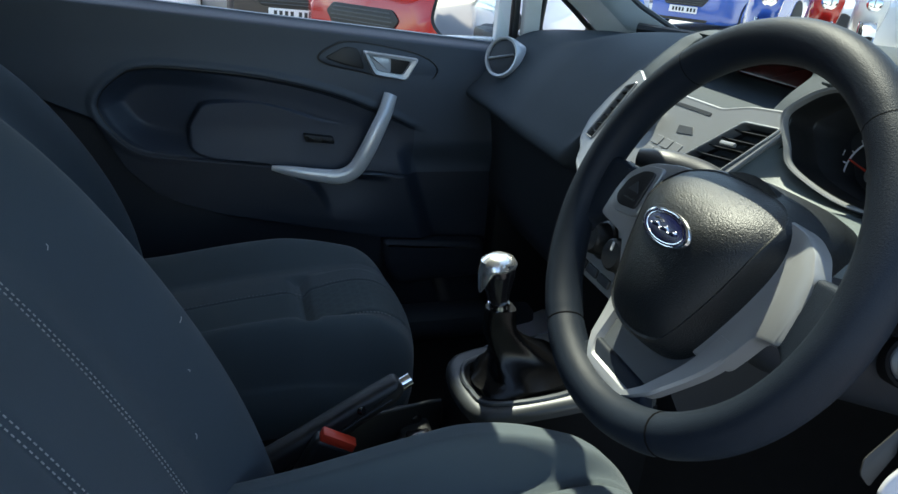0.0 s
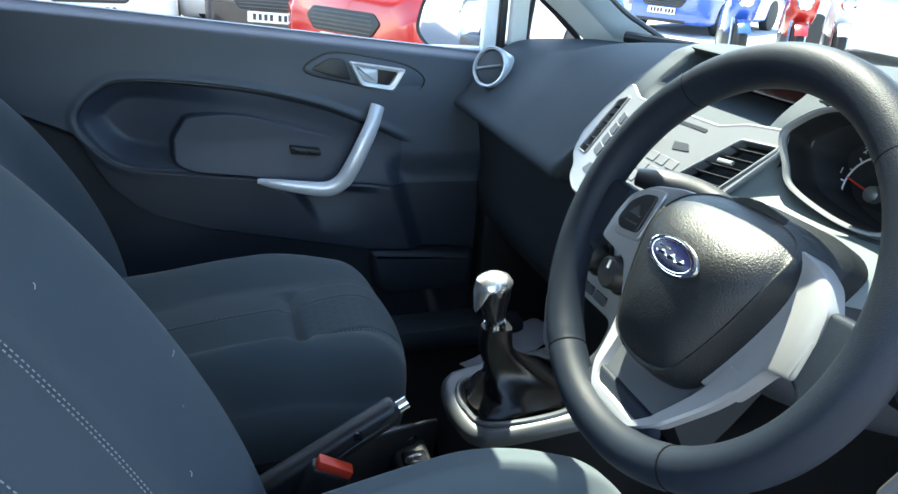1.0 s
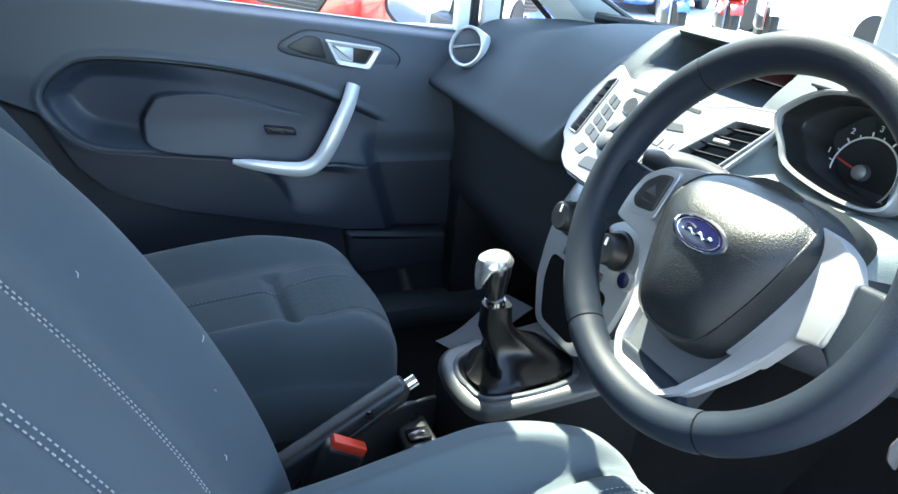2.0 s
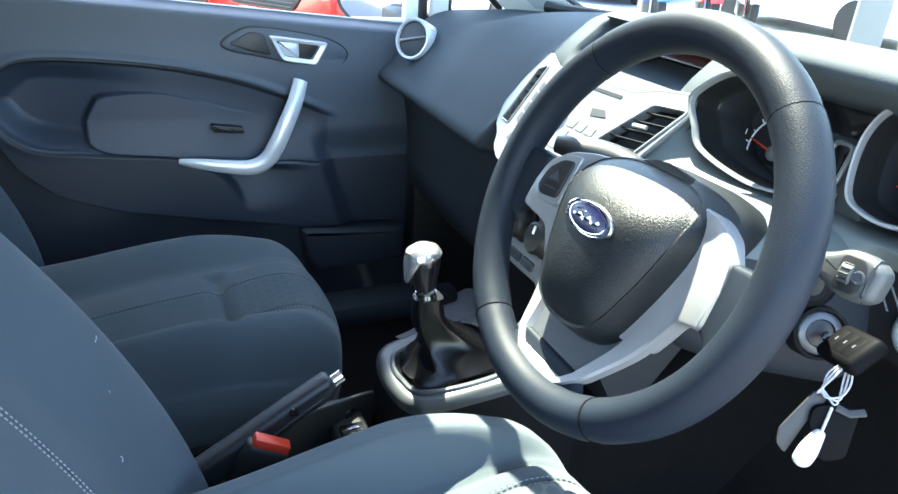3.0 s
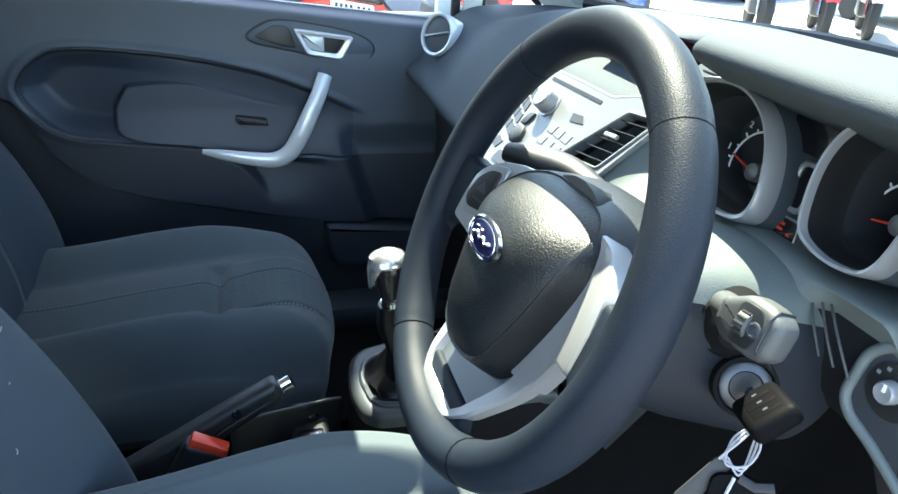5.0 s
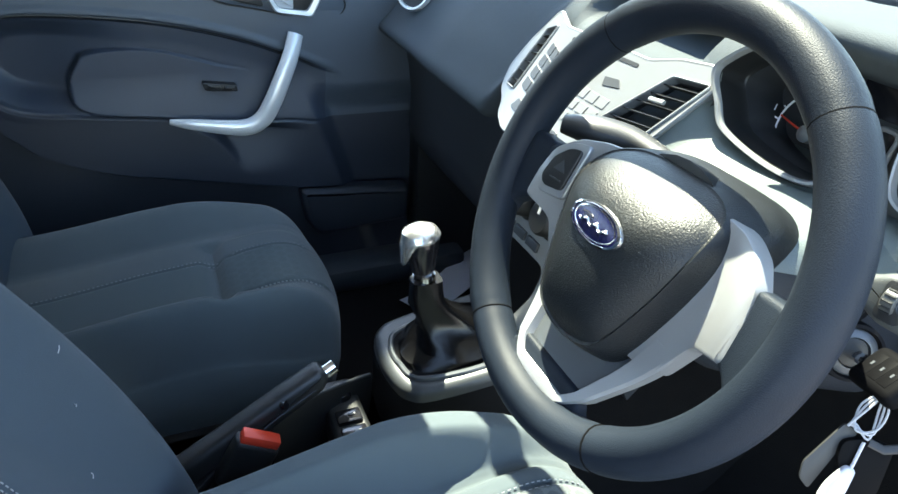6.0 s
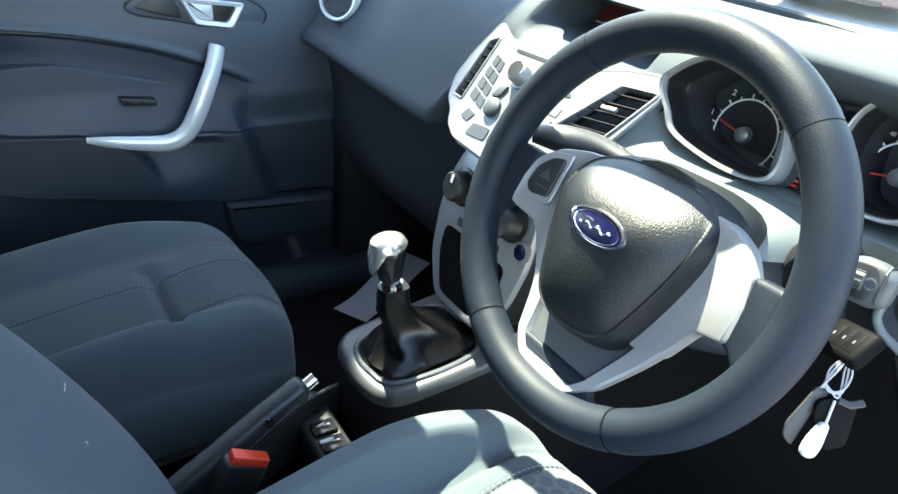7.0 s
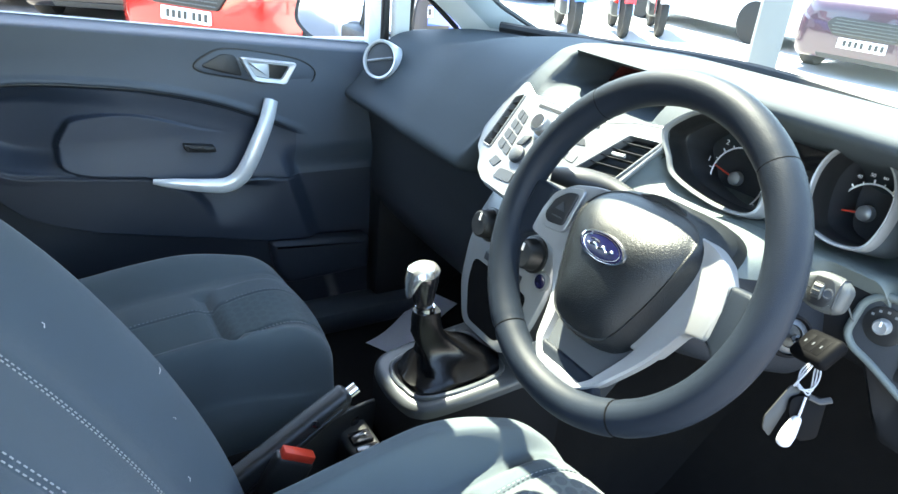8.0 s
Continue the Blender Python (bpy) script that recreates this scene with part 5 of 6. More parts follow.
gear = thing("gear_lever", "gear lever with silver knob and black gaiter", "gear lever", (0.0, 0.0, 0.52))
rings = []
for k, (h, s) in enumerate(((0.0, 1.0), (0.010, 0.95), (0.018, 0.78), (0.028, 0.66), (0.040, 0.48), (0.055, 0.37), (0.070, 0.31), (0.088, 0.29), (0.105, 0.275), (0.122, 0.26))):
    c = Vector((-0.054, -0.006, 0)) * smooth(0.0, 0.10, h)
    rings.append([CT.at((p[0] * 0.94 + 0.004) * s * (1 + 0.10 * math.sin(3 * i * math.tau / 48 + k * 1.3) * (1 if 0 < k < 8 else 0)) + c.x, c.y + (p[1] * 0.92 + 0.003) * s * (1 + 0.08 * math.cos(4 * i * math.tau / 48 + k * 0.9) * (1 if 0 < k < 8 else 0)), rise(*p) * (1 - h / 0.12) + h) for i, p in enumerate(gs)])
part("gaiter", loft(rings, True, True), M_GAITER, gear, "folded black leather gaiter")
part("collar", tube([(-0.006, -0.008, 0.632), (-0.008, -0.008, 0.655)], 0.016, 20), M_CHROME, gear, "chrome collar")
GK = [(0.655, 0.015, 0.015), (0.664, 0.019, 0.018), (0.680, 0.022, 0.020), (0.702, 0.028, 0.025), (0.722, 0.030, 0.026), (0.735, 0.025, 0.021), (0.741, 0.013, 0.011)]


def knob_ring(z, rx, ry, grow, drop):
    """A section of the knob, leaning back; drop lets its rear side hang lower."""
    out = []
    for k in range(32):
        a = k * math.tau / 32
        tail = smooth(-0.1, 0.85, math.cos(a - 2.58))
        out.append(Vector((-0.008 - 0.12 * (z - 0.655) + (rx + grow) * math.cos(a), -0.006 + (ry + grow) * math.sin(a), z + 0.12 * rx * math.cos(a) - drop * (tail - 0.3))))
    return out


GK = [(0.655 + (z - 0.655) * 0.87, rx * 0.88, ry * 0.88) for z, rx, ry in GK]
gk = part("gear_knob", loft([knob_ring(z, rx, ry, 0, 0) for z, rx, ry in GK], True, True), M_GLOSS, gear, "black gear knob with bright cap")
cap = [knob_ring(0.655 + (z - 0.655) * 0.87, rx * 0.88, ry * 0.88, 0.0016, d * 0.9) for z, rx, ry, d in ((0.708, 0.0275, 0.0245, 0.040), (0.712, 0.029, 0.0255, 0.036), (0.722, 0.030, 0.026, 0.010), (0.735, 0.025, 0.021, 0.0), (0.742, 0.013, 0.011, 0.0))]
part("knob_cap", loft(cap, True, True), M_BRIGHT, gk, "bright satin silver knob cap")

tun = thing("tunnel_tray", "black moulded tray behind the gear lever", "tray", (-0.2, 0, 0.4))
part("tray_body", box((-0.28, -0.01, 0.365), (0.52, 0.17, 0.07), 0.015), M_CARPET, tun)
part("tray_block", box((-0.128, -0.028, 0.425), (0.055, 0.150, 0.06), 0.010, None, 3), M_BLACK, tun, "raised black switch block")
part("dial_knob", lathe(Frame((-0.127, 0.008, 0.454), (1, 0, 0), (0, 1, 0)), [(0.017, 0.0), (0.016, 0.010), (0.012, 0.014), (0.006, 0.014)], 24), M_GLOSS, tun, "small round knob")
for k in range(2):
    swt = part("tray_switch", box((-0.128, -0.042 - 0.034 * k, 0.457), (0.036, 0.026, 0.010), 0.003), M_GLOSS, tun)
    part("switch_mark", box((-0.124, -0.042 - 0.034 * k, 0.4628), (0.010, 0.003, 0.001)), M_PALEBTN, swt)
part("tray_wall", slab(Frame((-0.235, -0.052, 0.0), (0.80, 0.36, 0), (0, 0, 1)), rpoly([(0.0, 0.36), (0.165, 0.36), (0.175, 0.470), (0.150, 0.478), (0.01, 0.508), (-0.005, 0.50)], 0.006, 3), -0.003, 0.003, 0.001, both=True), M_BLACK, tun, "thin black tray wall")
part("wall_lip", tube([Frame((-0.235, -0.052, 0.0), (0.80, 0.36, 0), (0, 0, 1)).at(p, q, 0) for p, q in ((0.0, 0.503), (0.01, 0.508), (0.150, 0.479), (0.172, 0.472))], 0.0028, 8), M_GREYBTN, tun, "grey lip of the tray wall")

brake = thing("handbrake", "black handbrake lever with chrome tip", "handbrake", (-0.36, -0.065, 0.45))
HB = Frame((0.0, -0.062, 0.0), (0.995, 0.09, 0), (0, 0, 1))
lever = [(-0.176, 0.596), (-0.164, 0.580), (-0.172, 0.562), (-0.220, 0.536), (-0.275, 0.500), (-0.330, 0.452), (-0.360, 0.405), (-0.460, 0.395), (-0.465, 0.440), (-0.395, 0.488), (-0.300, 0.534), (-0.230, 0.570)]
part("lever", slab(HB, rpoly(lever, 0.008, 4), -0.016, 0.016, 0.010, 4, both=True), M_BLACK, brake, "black moulded lever grip")
part("lever_seam", tube([HB.at(p, q, 0.0158) for p, q in ((-0.185, 0.570), (-0.235, 0.543), (-0.300, 0.503), (-0.370, 0.440))], 0.0010, 6), M_PLASTIC, brake)
part("release_button", tube([HB.at(-0.172, 0.578, 0), HB.at(-0.154, 0.587, 0)], 0.0095, 16), M_CHROME, brake, "chrome release button")
part("grip_pin", tube([HB.at(-0.228, 0.560, 0.014), HB.at(-0.224, 0.562, 0.0185)], 0.006, 10), M_GLOSS, brake)

buckle = thing("belt_buckle", "black seat belt buckle with red release button", "buckle", (-0.28, -0.125, 0.46))
BT = Euler((0, radians(28), radians(-6))).to_matrix()
bc = Vector((-0.262, -0.118, 0.530))
part("buckle_body", box(bc - BT @ Vector((0, 0, 0.032)), (0.056, 0.026, 0.075), 0.008, BT, 3), M_BLACK, buckle)
part("release_button", box(bc + BT @ Vector((0, -0.002, 0.008)), (0.048, 0.018, 0.014), 0.003, BT), M_RED, buckle, "red release button")
part("stem", box(bc - BT @ Vector((0.01, 0, 0.11)), (0.03, 0.012, 0.10), 0.004, BT), M_BLACK, buckle)

# paper on the passenger floor
PA = Frame((0.177, 0.598, 0.176), (0.88, 0.47, 0.05), (0.47, -0.88, 0.0))
bm = bmesh.new()
vs = [[bm.verts.new(PA.at(0.36 * i / 12, 0.10 * j / 4, 0.012 * math.sin(i * 0.55) * (1 - j / 6) + 0.010)) for i in range(13)] for j in range(5)]
for j in range(4):
    for i in range(12):
        bm.faces.new((vs[j][i], vs[j][i + 1], vs[j + 1][i + 1], vs[j + 1][i]))
bmesh.ops.solidify(bm, geom=bm.faces[:], thickness=0.0015)
single("paper_mat", bm, M_PAPER, "white paper sheet lying on the passenger floor", "paper")


# ---- seats ----
def dashes(line, count, r=0.0011):
    """A run of short raised stitches along a line."""
    bms = []
    pts = catmull(line, count * 2 + 1)
    for k in range(count):
        bms.append(tube([pts[2 * k], pts[2 * k + 1]], r, 5))
    return joined(*bms)


def cushion_top(s, t, front, cy, lift, half=0.212, bolster=(0.50, 0.80, 0.055, 0.78), mid=0.0, cross=0.56, taper=0.0):
    """A point of the cushion's upper face: s across from -1 to 1, t from the front edge back."""
    a = abs(s)
    end = 1 - (1 - smooth(0.0, 0.20, t)) ** 2 if t < 0.20 else 1.0
    edge = math.sqrt(max(0.0, 1 - (1 - min(t / 0.16, 1)) ** 2))
    w = half * (0.86 + 0.14 * math.sqrt(max(0.0, 1 - (1 - min(t / 0.30, 1)) ** 2)))
    z = 0.470 + 0.026 * smooth(0.85, 0.0, t) - 0.02 * smooth(0.5, 1.0, t)
    z += bolster[2] * smooth(bolster[0], bolster[1], a) * (0.25 + 0.75 * smooth(0.05, 0.45, t)) - (bolster[2] - 0.055) * 0.9 - 0.115 * smooth(max(bolster[1] - 0.02, bolster[3]), 1.0, a) ** 1.7
    c = abs(s - mid)
    z -= 0.005 * smooth(0.035, 0.0, abs(a - 0.56)) * (1 if mid == 0 else 0.3)
    if c < cross + 0.02:
        f = smooth(cross + 0.02, cross - 0.06, c)
        z -= f * (0.017 * smooth(0.04, 0.0, abs(t - 0.362)) - 0.010 * smooth(0.02, 0.2, t) * smooth(0.362, 0.19, t))
        z -= f * 0.004 * smooth(0.03, 0.0, abs(c - (0.40 if mid == 0 else 0.31)))
    z = 0.36 + (z - 0.36) * (0.35 + 0.65 * edge)
    rear = taper * smooth(0.22, 0.75, t) * smooth(0.2, 1.0, s)
    w *= 1 - rear
    z -= 0.30 * rear
    return Vector((front - 0.58 * t - 0.03 * a * a * smooth(0.3, 0.0, t), cy + s * w, z + lift))


def back_front(s, t, cy, lift, back_x, bow=0.0):
    """A point of the backrest's front: s across, t up its height."""
    a = abs(s)
    lean = -0.02 + (0.12 - bow) * t + (0.22 + bow) * t * t
    w = 0.250 - 0.02 * t - 0.05 * smooth(0.7, 1.0, t)
    f = 0.030 + 0.045 * smooth(0.40, 0.86, a) * (1 - 0.5 * smooth(0.6, 1.0, t)) - 0.085 * smooth(0.86, 1.0, a) ** 2
    f -= 0.005 * smooth(0.03, 0.0, abs(a - 0.24))
    return Vector((back_x - lean + f, cy + s * w, 0.42 + 0.62 * t + lift))


def seat(name, label, cy, front, lift, back_x, bow, front_cloth, half, bolster=(0.50, 0.80, 0.055, 0.78), mid=0.0, cross=0.56, inset=0.385, taper=0.0, slide=0.0):
    """A cloth front seat: cushion with bolsters, cross seam and a reclined backrest."""
    ob = thing(name, label, "seat", (front - 0.28, cy, 0.15), "front seats")
    cc = cy + slide
    rings = []
    for k in range(61):
        t = (k / 60) ** 1.35
        ring_ = [cushion_top(-1 + 2 * j / 112, t, front, cc, lift, half, bolster, mid, cross, taper) for j in range(113)]
        low = ring_[-1]
        hw = abs(ring_[-1].y - cc)
        for s, zz in ((1.02, 0.345), (1.0, 0.30), (0.95, 0.24), (-0.95, 0.24), (-1.0, 0.30), (-1.02, 0.345)):
            ring_.append(Vector((low.x - 0.015, cc + s * hw, min(zz, low.z - lift - 0.005) + lift)))
        rings.append(ring_)
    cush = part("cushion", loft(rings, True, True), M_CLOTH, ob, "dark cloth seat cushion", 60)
    # woven centre insert, a hair above the cushion
    up = Vector((0, 0, 0.0016))
    for nm, t0, t1, mat_, lab in (("centre_insert", 0.03, 0.358, front_cloth, "woven front insert"), ("rear_insert", 0.366, 0.98, M_CLOTH2, "ribbed grey rear insert")):
        rows_ = [[cushion_top(mid - inset + 2 * inset * j / 36, t0 + (t1 - t0) * k / 30, front, cc, lift, half, bolster, mid, cross, taper) + up for j in range(37)] for k in range(31)]
        part(nm, loft(rows_, False, False), mat_, cush, lab, 60)
    for s in (mid - inset - 0.035, mid - inset, mid + inset, mid + inset + 0.035):
        part("stitching", dashes([cushion_top(s, t, front, cc, lift, half, bolster, mid, cross, taper) + up for t in np.linspace(0.05, 0.95, 16)], 70, 0.0006), M_THREAD, cush, "pale stitching")
    rings = []
    for k in range(41):
        t = k / 40
        ring_ = [back_front(-1 + 2 * j / 56, t, cy, lift, back_x, bow) for j in range(57)]
        e = ring_[-1]
        hw = abs(e.y - cy)
        for s, d in ((1.0, -0.06), (0.95, -0.11), (0.6, -0.13), (-0.6, -0.13), (-0.95, -0.11), (-1.0, -0.06)):
            ring_.append(Vector((e.x + 0.02 + d, cy + s * hw, e.z)))
        rings.append(ring_)
    # backrest cloth is coloured darker than the cushion to look unlit
    back = part("backrest", loft(rings, True, True), M_BACKSHADE, ob, "dark cloth backrest with stitched bolsters", 60)
    out = Vector((0.0018, 0, 0))
    for s in (-0.255, -0.222, 0.222, 0.255):
        part("stitching", dashes([back_front(s, t, cy, lift, back_x, bow) + out for t in np.linspace(0.05, 0.97, 14)], 120, 0.0006), M_THREAD, back, "pale stitching")
    part("seat_base", box((front - 0.30, cy, 0.22 + lift / 2), (0.38, 0.36, 0.14 + lift), 0.02), M_BLACK, ob, "black seat base")
    return ob


pseat = seat("front_seat", "dark blue grey cloth passenger seat", 0.37, -0.050, 0.0, -0.655, 0.14, M_HONEYSHADE, 0.212, (0.50, 0.80, 0.055, 0.78), -0.20, 0.62, 0.30)
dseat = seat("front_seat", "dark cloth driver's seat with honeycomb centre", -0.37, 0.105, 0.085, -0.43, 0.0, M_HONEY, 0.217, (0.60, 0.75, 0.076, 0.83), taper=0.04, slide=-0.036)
# lint and fluff caught on the driver's backrest
rnd = random.Random(4)
lint = []
for s, t in ((0.55, 0.60), (0.52, 0.26), (0.78, 0.42), (0.66, 0.35)):
    p = back_front(s, t, -0.37, 0.085, -0.43) + Vector((0.0022, 0, 0))
    d = Vector((0.2, rnd.uniform(-1, 1), rnd.uniform(-1, 1))).normalized() * rnd.uniform(0.002, 0.004)
    lint.append(tube([p - d, p + Vector((0.001, 0, 0.001)), p + d], 0.0005, 5))
single("lint", joined(*lint), M_CORD, "specks of white lint on the dark seat cloth", "lint", "stuff")

# ---- outside ----
def car(paint, label, category="car"):
    """A parked hatchback with its nose at the origin, pointing along -y."""
    ob = thing("parked_car", label, category, (0, 0, 0), "parked cars")
    sec = []
    for y, zb, zs, zt, w, wt in ((0.0, 0.22, 0.60, 0.72, 0.64, 0.54), (0.06, 0.19, 0.66, 0.82, 0.76, 0.68), (0.25, 0.18, 0.70, 0.90, 0.83, 0.74), (0.8, 0.18, 0.70, 0.96, 0.86, 0.76), (1.15, 0.18, 0.76, 1.02, 0.86, 0.74), (1.9, 0.18, 0.82, 1.44, 0.86, 0.60), (2.6, 0.18, 0.84, 1.48, 0.86, 0.60), (3.4, 0.18, 0.86, 1.42, 0.85, 0.58), (3.9, 0.25, 0.86, 1.0, 0.80, 0.66), (3.97, 0.35, 0.75, 0.85, 0.74, 0.6)):
        prof_ = [(-w * 0.92, zb), (-w, zb + 0.08), (-w, zs - 0.06), (-w * 0.97, zs), (-wt, zt - 0.03), (-wt * 0.85, zt), (0, zt + 0.02), (wt * 0.85, zt), (wt, zt - 0.03), (w * 0.97, zs), (w, zs - 0.06), (w, zb + 0.08), (w * 0.92, zb)]
        sec.append([Vector((v.x, y, v.y)) for v in catmull([(a, b, 0) for a, b in prof_], 40)])
    part("body", loft(sec, True, True), paint, ob, "", 50)
    FR = Frame((0, 0.0, 0), (1, 0, 0), (0, 0.08, 1))
    gr = part("grille", slab(FR, rpoly([(-0.36, 0.66), (0.36, 0.66), (0.44, 0.58), (0.34, 0.46), (-0.34, 0.46), (-0.44, 0.58)], 0.03), -0.06, 0.065, 0.006), M_BLACK, ob, "dark slatted grille")
    for k in range(5):
        q = 0.485 + 0.035 * k
        w = 0.37 - 0.015 * abs(k - 2)
        part("slat", slab(FR, [(-w, q), (w, q), (w, q + 0.009), (-w, q + 0.009)], 0.05, 0.075, 0.003), M_SATIN, gr)
    part("bumper_intake", slab(FR, rpoly([(-0.5, 0.27), (0.5, 0.27), (0.45, 0.2), (-0.45, 0.2)], 0.02), -0.1, 0.02, 0.005), M_BLACK, ob)
    pl = part("number_plate", slab(FR, rpoly([(-0.26, 0.335), (0.26, 0.335), (0.26, 0.445), (-0.26, 0.445)], 0.01), 0.03, 0.055, 0.002), M_WHITE, ob, "white number plate")
    for k in range(7):
        p = -0.20 + 0.062 * k + (0.03 if k > 3 else 0)
        part("plate_bar", slab(FR, [(p, 0.358), (p + 0.036, 0.358), (p + 0.036, 0.422), (p, 0.422)], 0.05, 0.057), M_BLACK, pl)
    for s in (-1, 1):
        h = [(0.46 * s, 0.68), (0.70 * s, 0.80), (0.75 * s, 0.75), (0.60 * s, 0.65)]
        part("headlight", slab(Frame((0, -0.20, 0.03), (1, 0.28 * s, 0), (0, 0.45, 1)), rpoly(h if s > 0 else h[::-1], 0.02), -0.08, 0.03, 0.01), M_CHROME, ob, "clear headlight")
        for yy in (0.75, 3.25):
            wf = Frame((0.80 * s, yy, 0.30), (0, s, 0), (0, 0, 1))
            tyre = part("wheel", lathe(wf, [(0.19, -0.10), (0.29, -0.10), (0.305, -0.06), (0.305, 0.04), (0.29, 0.07), (0.20, 0.075)], 36), M_TYRE, ob, "black tyre")
            part("rim", lathe(wf, [(0.20, 0.02), (0.20, 0.072), (0.185, 0.075), (0.17, 0.045), (0.05, 0.055), (0.04, 0.065)], 30), M_SILVER, tyre, "silver wheel rim")
    wsc = [Vector((-0.66, 1.16, 1.04)), Vector((0.66, 1.16, 1.04)), Vector((0.55, 1.86, 1.41)), Vector((-0.55, 1.86, 1.41))]
    bm_ = bmesh.new()
    bm_.faces.new([bm_.verts.new(v + Vector((0, -0.012, 0.02))) for v in wsc])
    ex = bmesh.ops.extrude_face_region(bm_, geom=bm_.faces[:])
    bmesh.ops.translate(bm_, verts=[g for g in ex["geom"] if isinstance(g, bmesh.types.BMVert)], vec=(0, 0.01, -0.02))
    part("windscreen", bm_, M_GLOSS, ob, "dark windscreen")
    for s in (-1, 1):
        pts = [(1.35, 0.92), (3.55, 0.96), (3.2, 1.36), (1.95, 1.36)]
        bm_ = bmesh.new()
        bm_.faces.new([bm_.verts.new((s * (0.885 - 0.52 * max(0, z - 0.86)), y, z)) for y, z in pts])
        bmesh.ops.solidify(bm_, geom=bm_.faces[:], thickness=0.02)
        part("side_window", bm_, M_GLOSS, ob, "dark side window")
    return ob


def place(x, y, turn):
    return pose(x, y, GROUND, 0, 0, turn)


red = car(M_BODYR, "glossy red parked hatchback with wide black grille")
red.matrix_basis = place(0.74, 5.50, -54)
CARS = [(M_BODYK, "glossy black parked hatchback with chrome grille", 0.27, 7.15, -24), (M_BODYW, "white parked hatchback facing the lane", -1.50, 7.35, 4), (M_BODYW, "white parked hatchback beyond the black one", -0.05, 8.5, -24),
        (M_BODYR, "red parked hatchback at the end of the row", -2.75, 7.9, 6), (M_BODYW, "white parked hatchback beside a blue one", 1.95, 5.75, -43), (M_BODYB, "bright blue parked hatchback", 3.05, 5.9, -6), (M_BODYB, "blue parked car seen through the windscreen", 7.3, 10.4, -60),
        (M_BODYW, "white parked car side on beyond the windscreen", 9.75, 9.0, 174), (M_BODYP, "dark red parked car beside a steel pillar", 7.55, 3.65, -80)]
for paint, label, x, y, turn in CARS:
    c = car(paint, label)
    c.matrix_basis = place(x, y, turn)


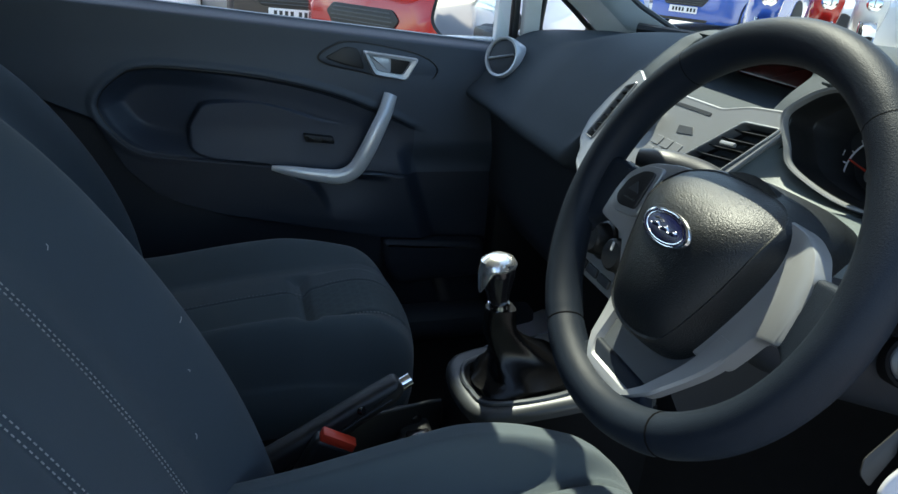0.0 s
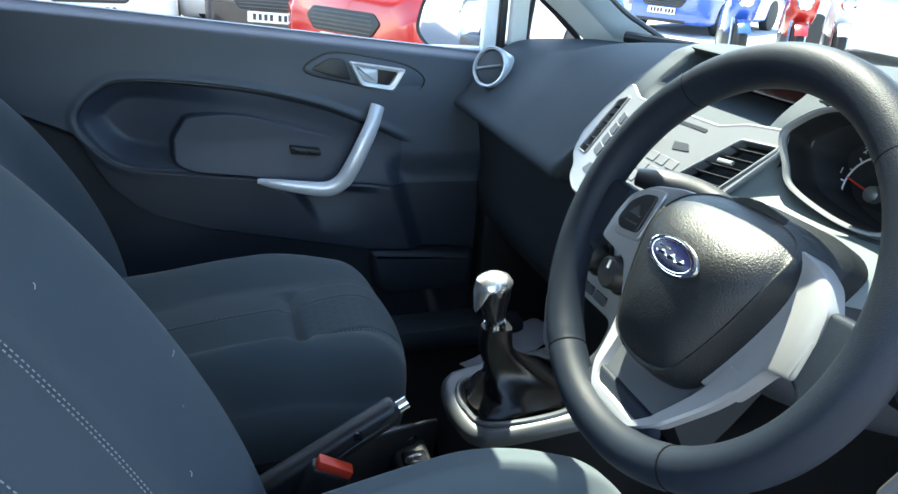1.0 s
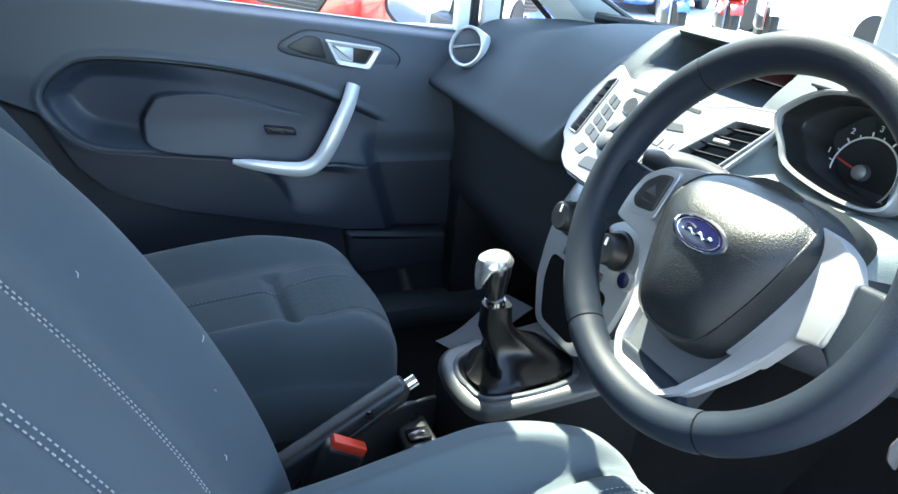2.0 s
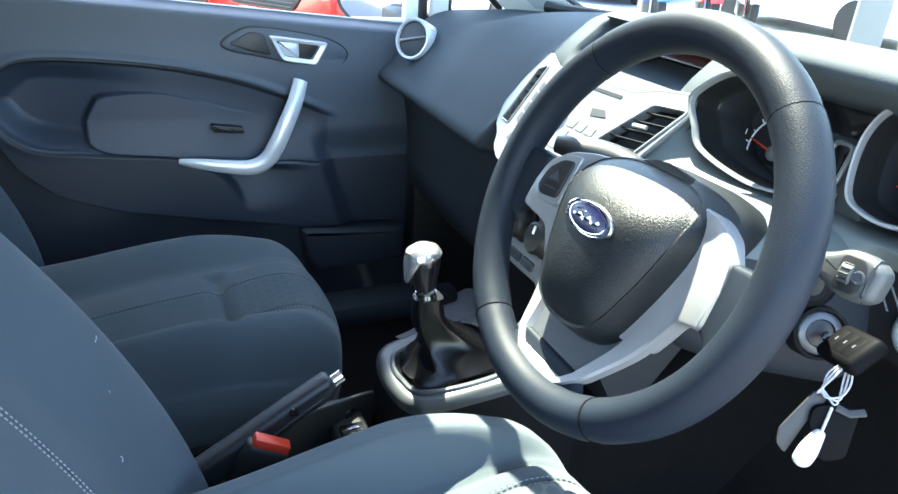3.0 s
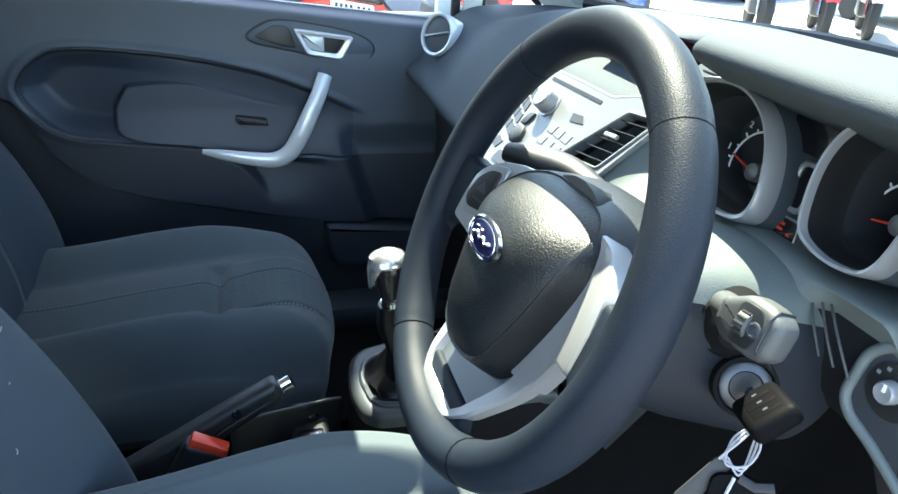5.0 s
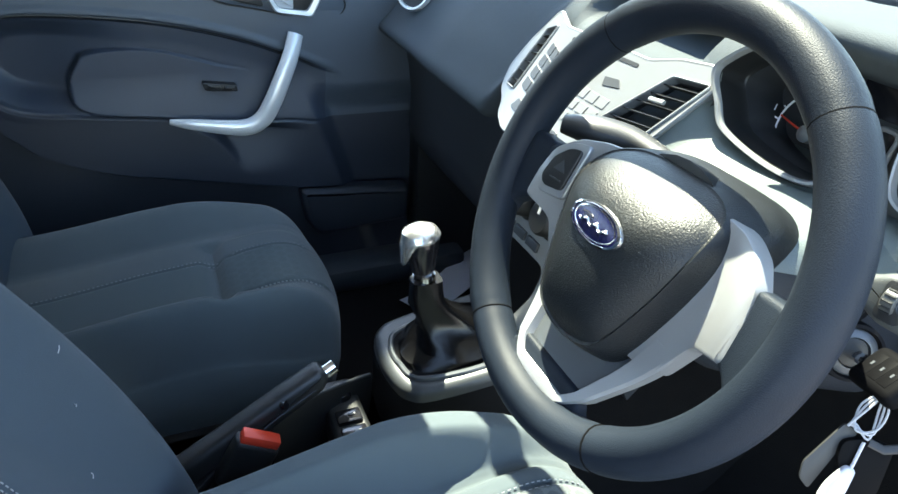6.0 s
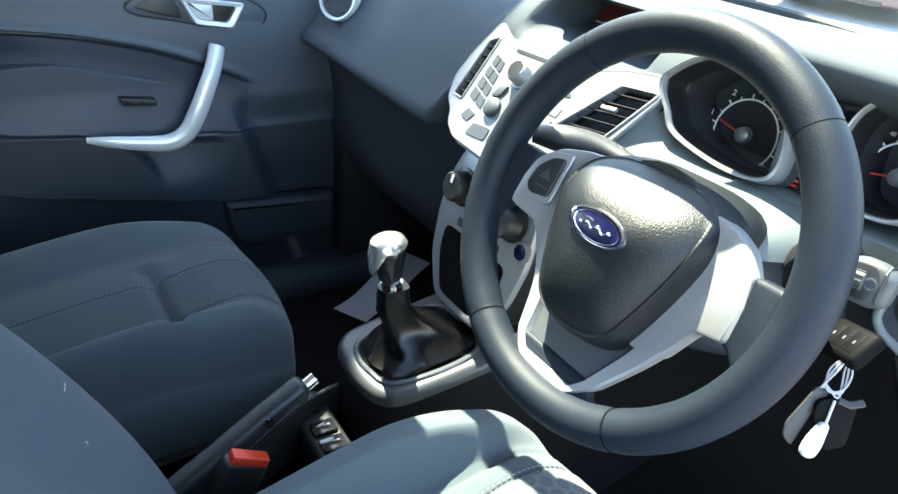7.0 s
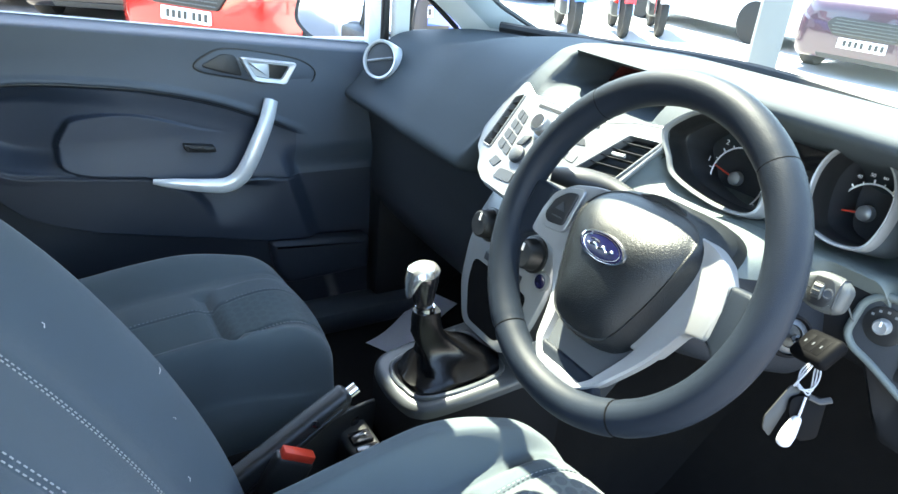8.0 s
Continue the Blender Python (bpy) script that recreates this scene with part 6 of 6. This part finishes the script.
def motorbike(paint, label):
    """A small motorbike with its front wheel at the origin, pointing along -y."""
    ob = thing("motorbike", label, "motorbike", (0, 0, 0), "parked motorbikes")
    for y in (0.0, 1.25):
        wf = Frame((0, y, 0.30), (0, 1, 0), (0, 0, 1))
        tyre = part("wheel", lathe(wf, [(0.23, -0.05), (0.28, -0.05), (0.30, -0.02), (0.30, 0.02), (0.28, 0.05), (0.23, 0.05), (0.23, -0.05)], 36), M_TYRE, ob, "black tyre")
        part("rim", lathe(wf, [(0.05, -0.03), (0.225, -0.045), (0.235, 0.0), (0.225, 0.045), (0.05, 0.03)], 24), M_SILVER, tyre)
    for s in (-1, 1):
        part("fork", tube([(0.09 * s, 0.0, 0.30), (0.09 * s, 0.14, 0.62), (0.08 * s, 0.26, 0.92)], 0.022, 10), M_CHROME, ob, "chrome fork leg")
        part("handlebar", tube(catmull([(0.05 * s, 0.27, 0.95), (0.20 * s, 0.28, 1.02), (0.34 * s, 0.36, 1.00)], 10), 0.014, 8), M_BLACK, ob)
        m_ = part("mirror", tube([(0.22 * s, 0.28, 1.02), (0.27 * s, 0.24, 1.16)], 0.008, 6), M_BLACK, ob)
        part("mirror_head", lathe(Frame((0.28 * s, 0.23, 1.20), (1, 0, 0), (0, 0, 1)), [(0.03, -0.03), (0.06, 0.0), (0.058, 0.006)], 18, 0.7), M_BLACK, m_)
    part("mudguard", loft([[Vector((w * 0.075, -0.335 * math.sin(a) * (1 - 0.06 * abs(w)), 0.30 + 0.335 * math.cos(a) * (1 - 0.06 * abs(w)))) for w in (-1, -0.5, 0, 0.5, 1)] for a in np.linspace(-1.2, 1.0, 14)], False, False), paint, ob)
    part("fairing", loft([[Vector((p[0] * w, y, z + p[1] * h)) for p in catmull([(-1, 0, 0), (-0.8, 0.75, 0), (0, 1, 0), (0.8, 0.75, 0), (1, 0, 0), (0.7, -0.9, 0), (0, -1, 0), (-0.7, -0.9, 0)], 24, True)] for y, z, w, h in ((0.02, 0.84, 0.10, 0.10), (0.06, 0.84, 0.17, 0.17), (0.2, 0.80, 0.20, 0.24), (0.42, 0.66, 0.19, 0.26), (0.72, 0.52, 0.17, 0.20), (0.9, 0.50, 0.10, 0.12))], True, True), paint, ob, "painted front fairing")
    part("headlight", lathe(Frame((0, 0.03, 0.85), (1, 0, 0), (0, 0.1, 1)), [(0.095, -0.03), (0.095, 0.015), (0.08, 0.03), (0.04, 0.036)], 26), M_CHROME, ob, "round clear headlight")
    part("screen", loft([[Vector((0.15 * u * (1 - 0.35 * t), 0.10 + 0.16 * t + 0.06 * u * u, 0.98 + 0.20 * t)) for u in np.linspace(-1, 1, 9)] for t in (0, 0.5, 1)], False, False), M_DARKGLASS, ob)
    part("fuel_tank", loft([[Vector((w * math.cos(a), y, z + h * math.sin(a))) for a in np.linspace(0, math.tau, 20, endpoint=False)] for y, z, w, h in ((0.34, 0.86, 0.06, 0.05), (0.42, 0.87, 0.14, 0.11), (0.60, 0.86, 0.15, 0.11), (0.76, 0.81, 0.08, 0.06))], True, True), paint, ob)
    part("saddle", loft([[Vector((w * math.cos(a), y, z + 0.05 * math.sin(a))) for a in np.linspace(0, math.tau, 16, endpoint=False)] for y, z, w in ((0.72, 0.80, 0.07), (0.85, 0.79, 0.13), (1.2, 0.84, 0.12), (1.42, 0.88, 0.06))], True, True), M_LEATHER, ob)
    part("engine", box((0, 0.62, 0.38), (0.30, 0.42, 0.30), 0.05), M_SATIN, ob)
    return ob


for paint, label, x, y, turn in ((M_BODYR, "red parked motorbike with round headlight", 6.65, 6.45, -36), (M_BODYB, "blue parked motorbike with rounded fairing", 5.85, 6.55, -30), (M_BODYW, "white parked motorbike beside the red one", 7.4, 6.5, -40)):
    b = motorbike(paint, label)
    b.matrix_basis = place(x, y, turn)

post = thing("pillar_post", "grey painted square steel pillar in the yard", "pillar", (5.25, 3.22, GROUND))
part("shaft", box((5.25, 3.22, 2.2), (0.27, 0.24, 4.6), 0.015, Euler((0, 0, radians(40))).to_matrix()), M_PILLAR, post)
part("base_plate", box((5.25, 3.22, GROUND + 0.012), (0.4, 0.36, 0.03), 0.006, Euler((0, 0, radians(40))).to_matrix()), M_PILLAR, post)
single("backdrop", box((2.0, 22, 2.4), (60, 0.4, 5.0), 0.05), material("pale cladding", (0.55, 0.56, 0.57), 0.6), "pale clad building behind the yard", "building", "structure")
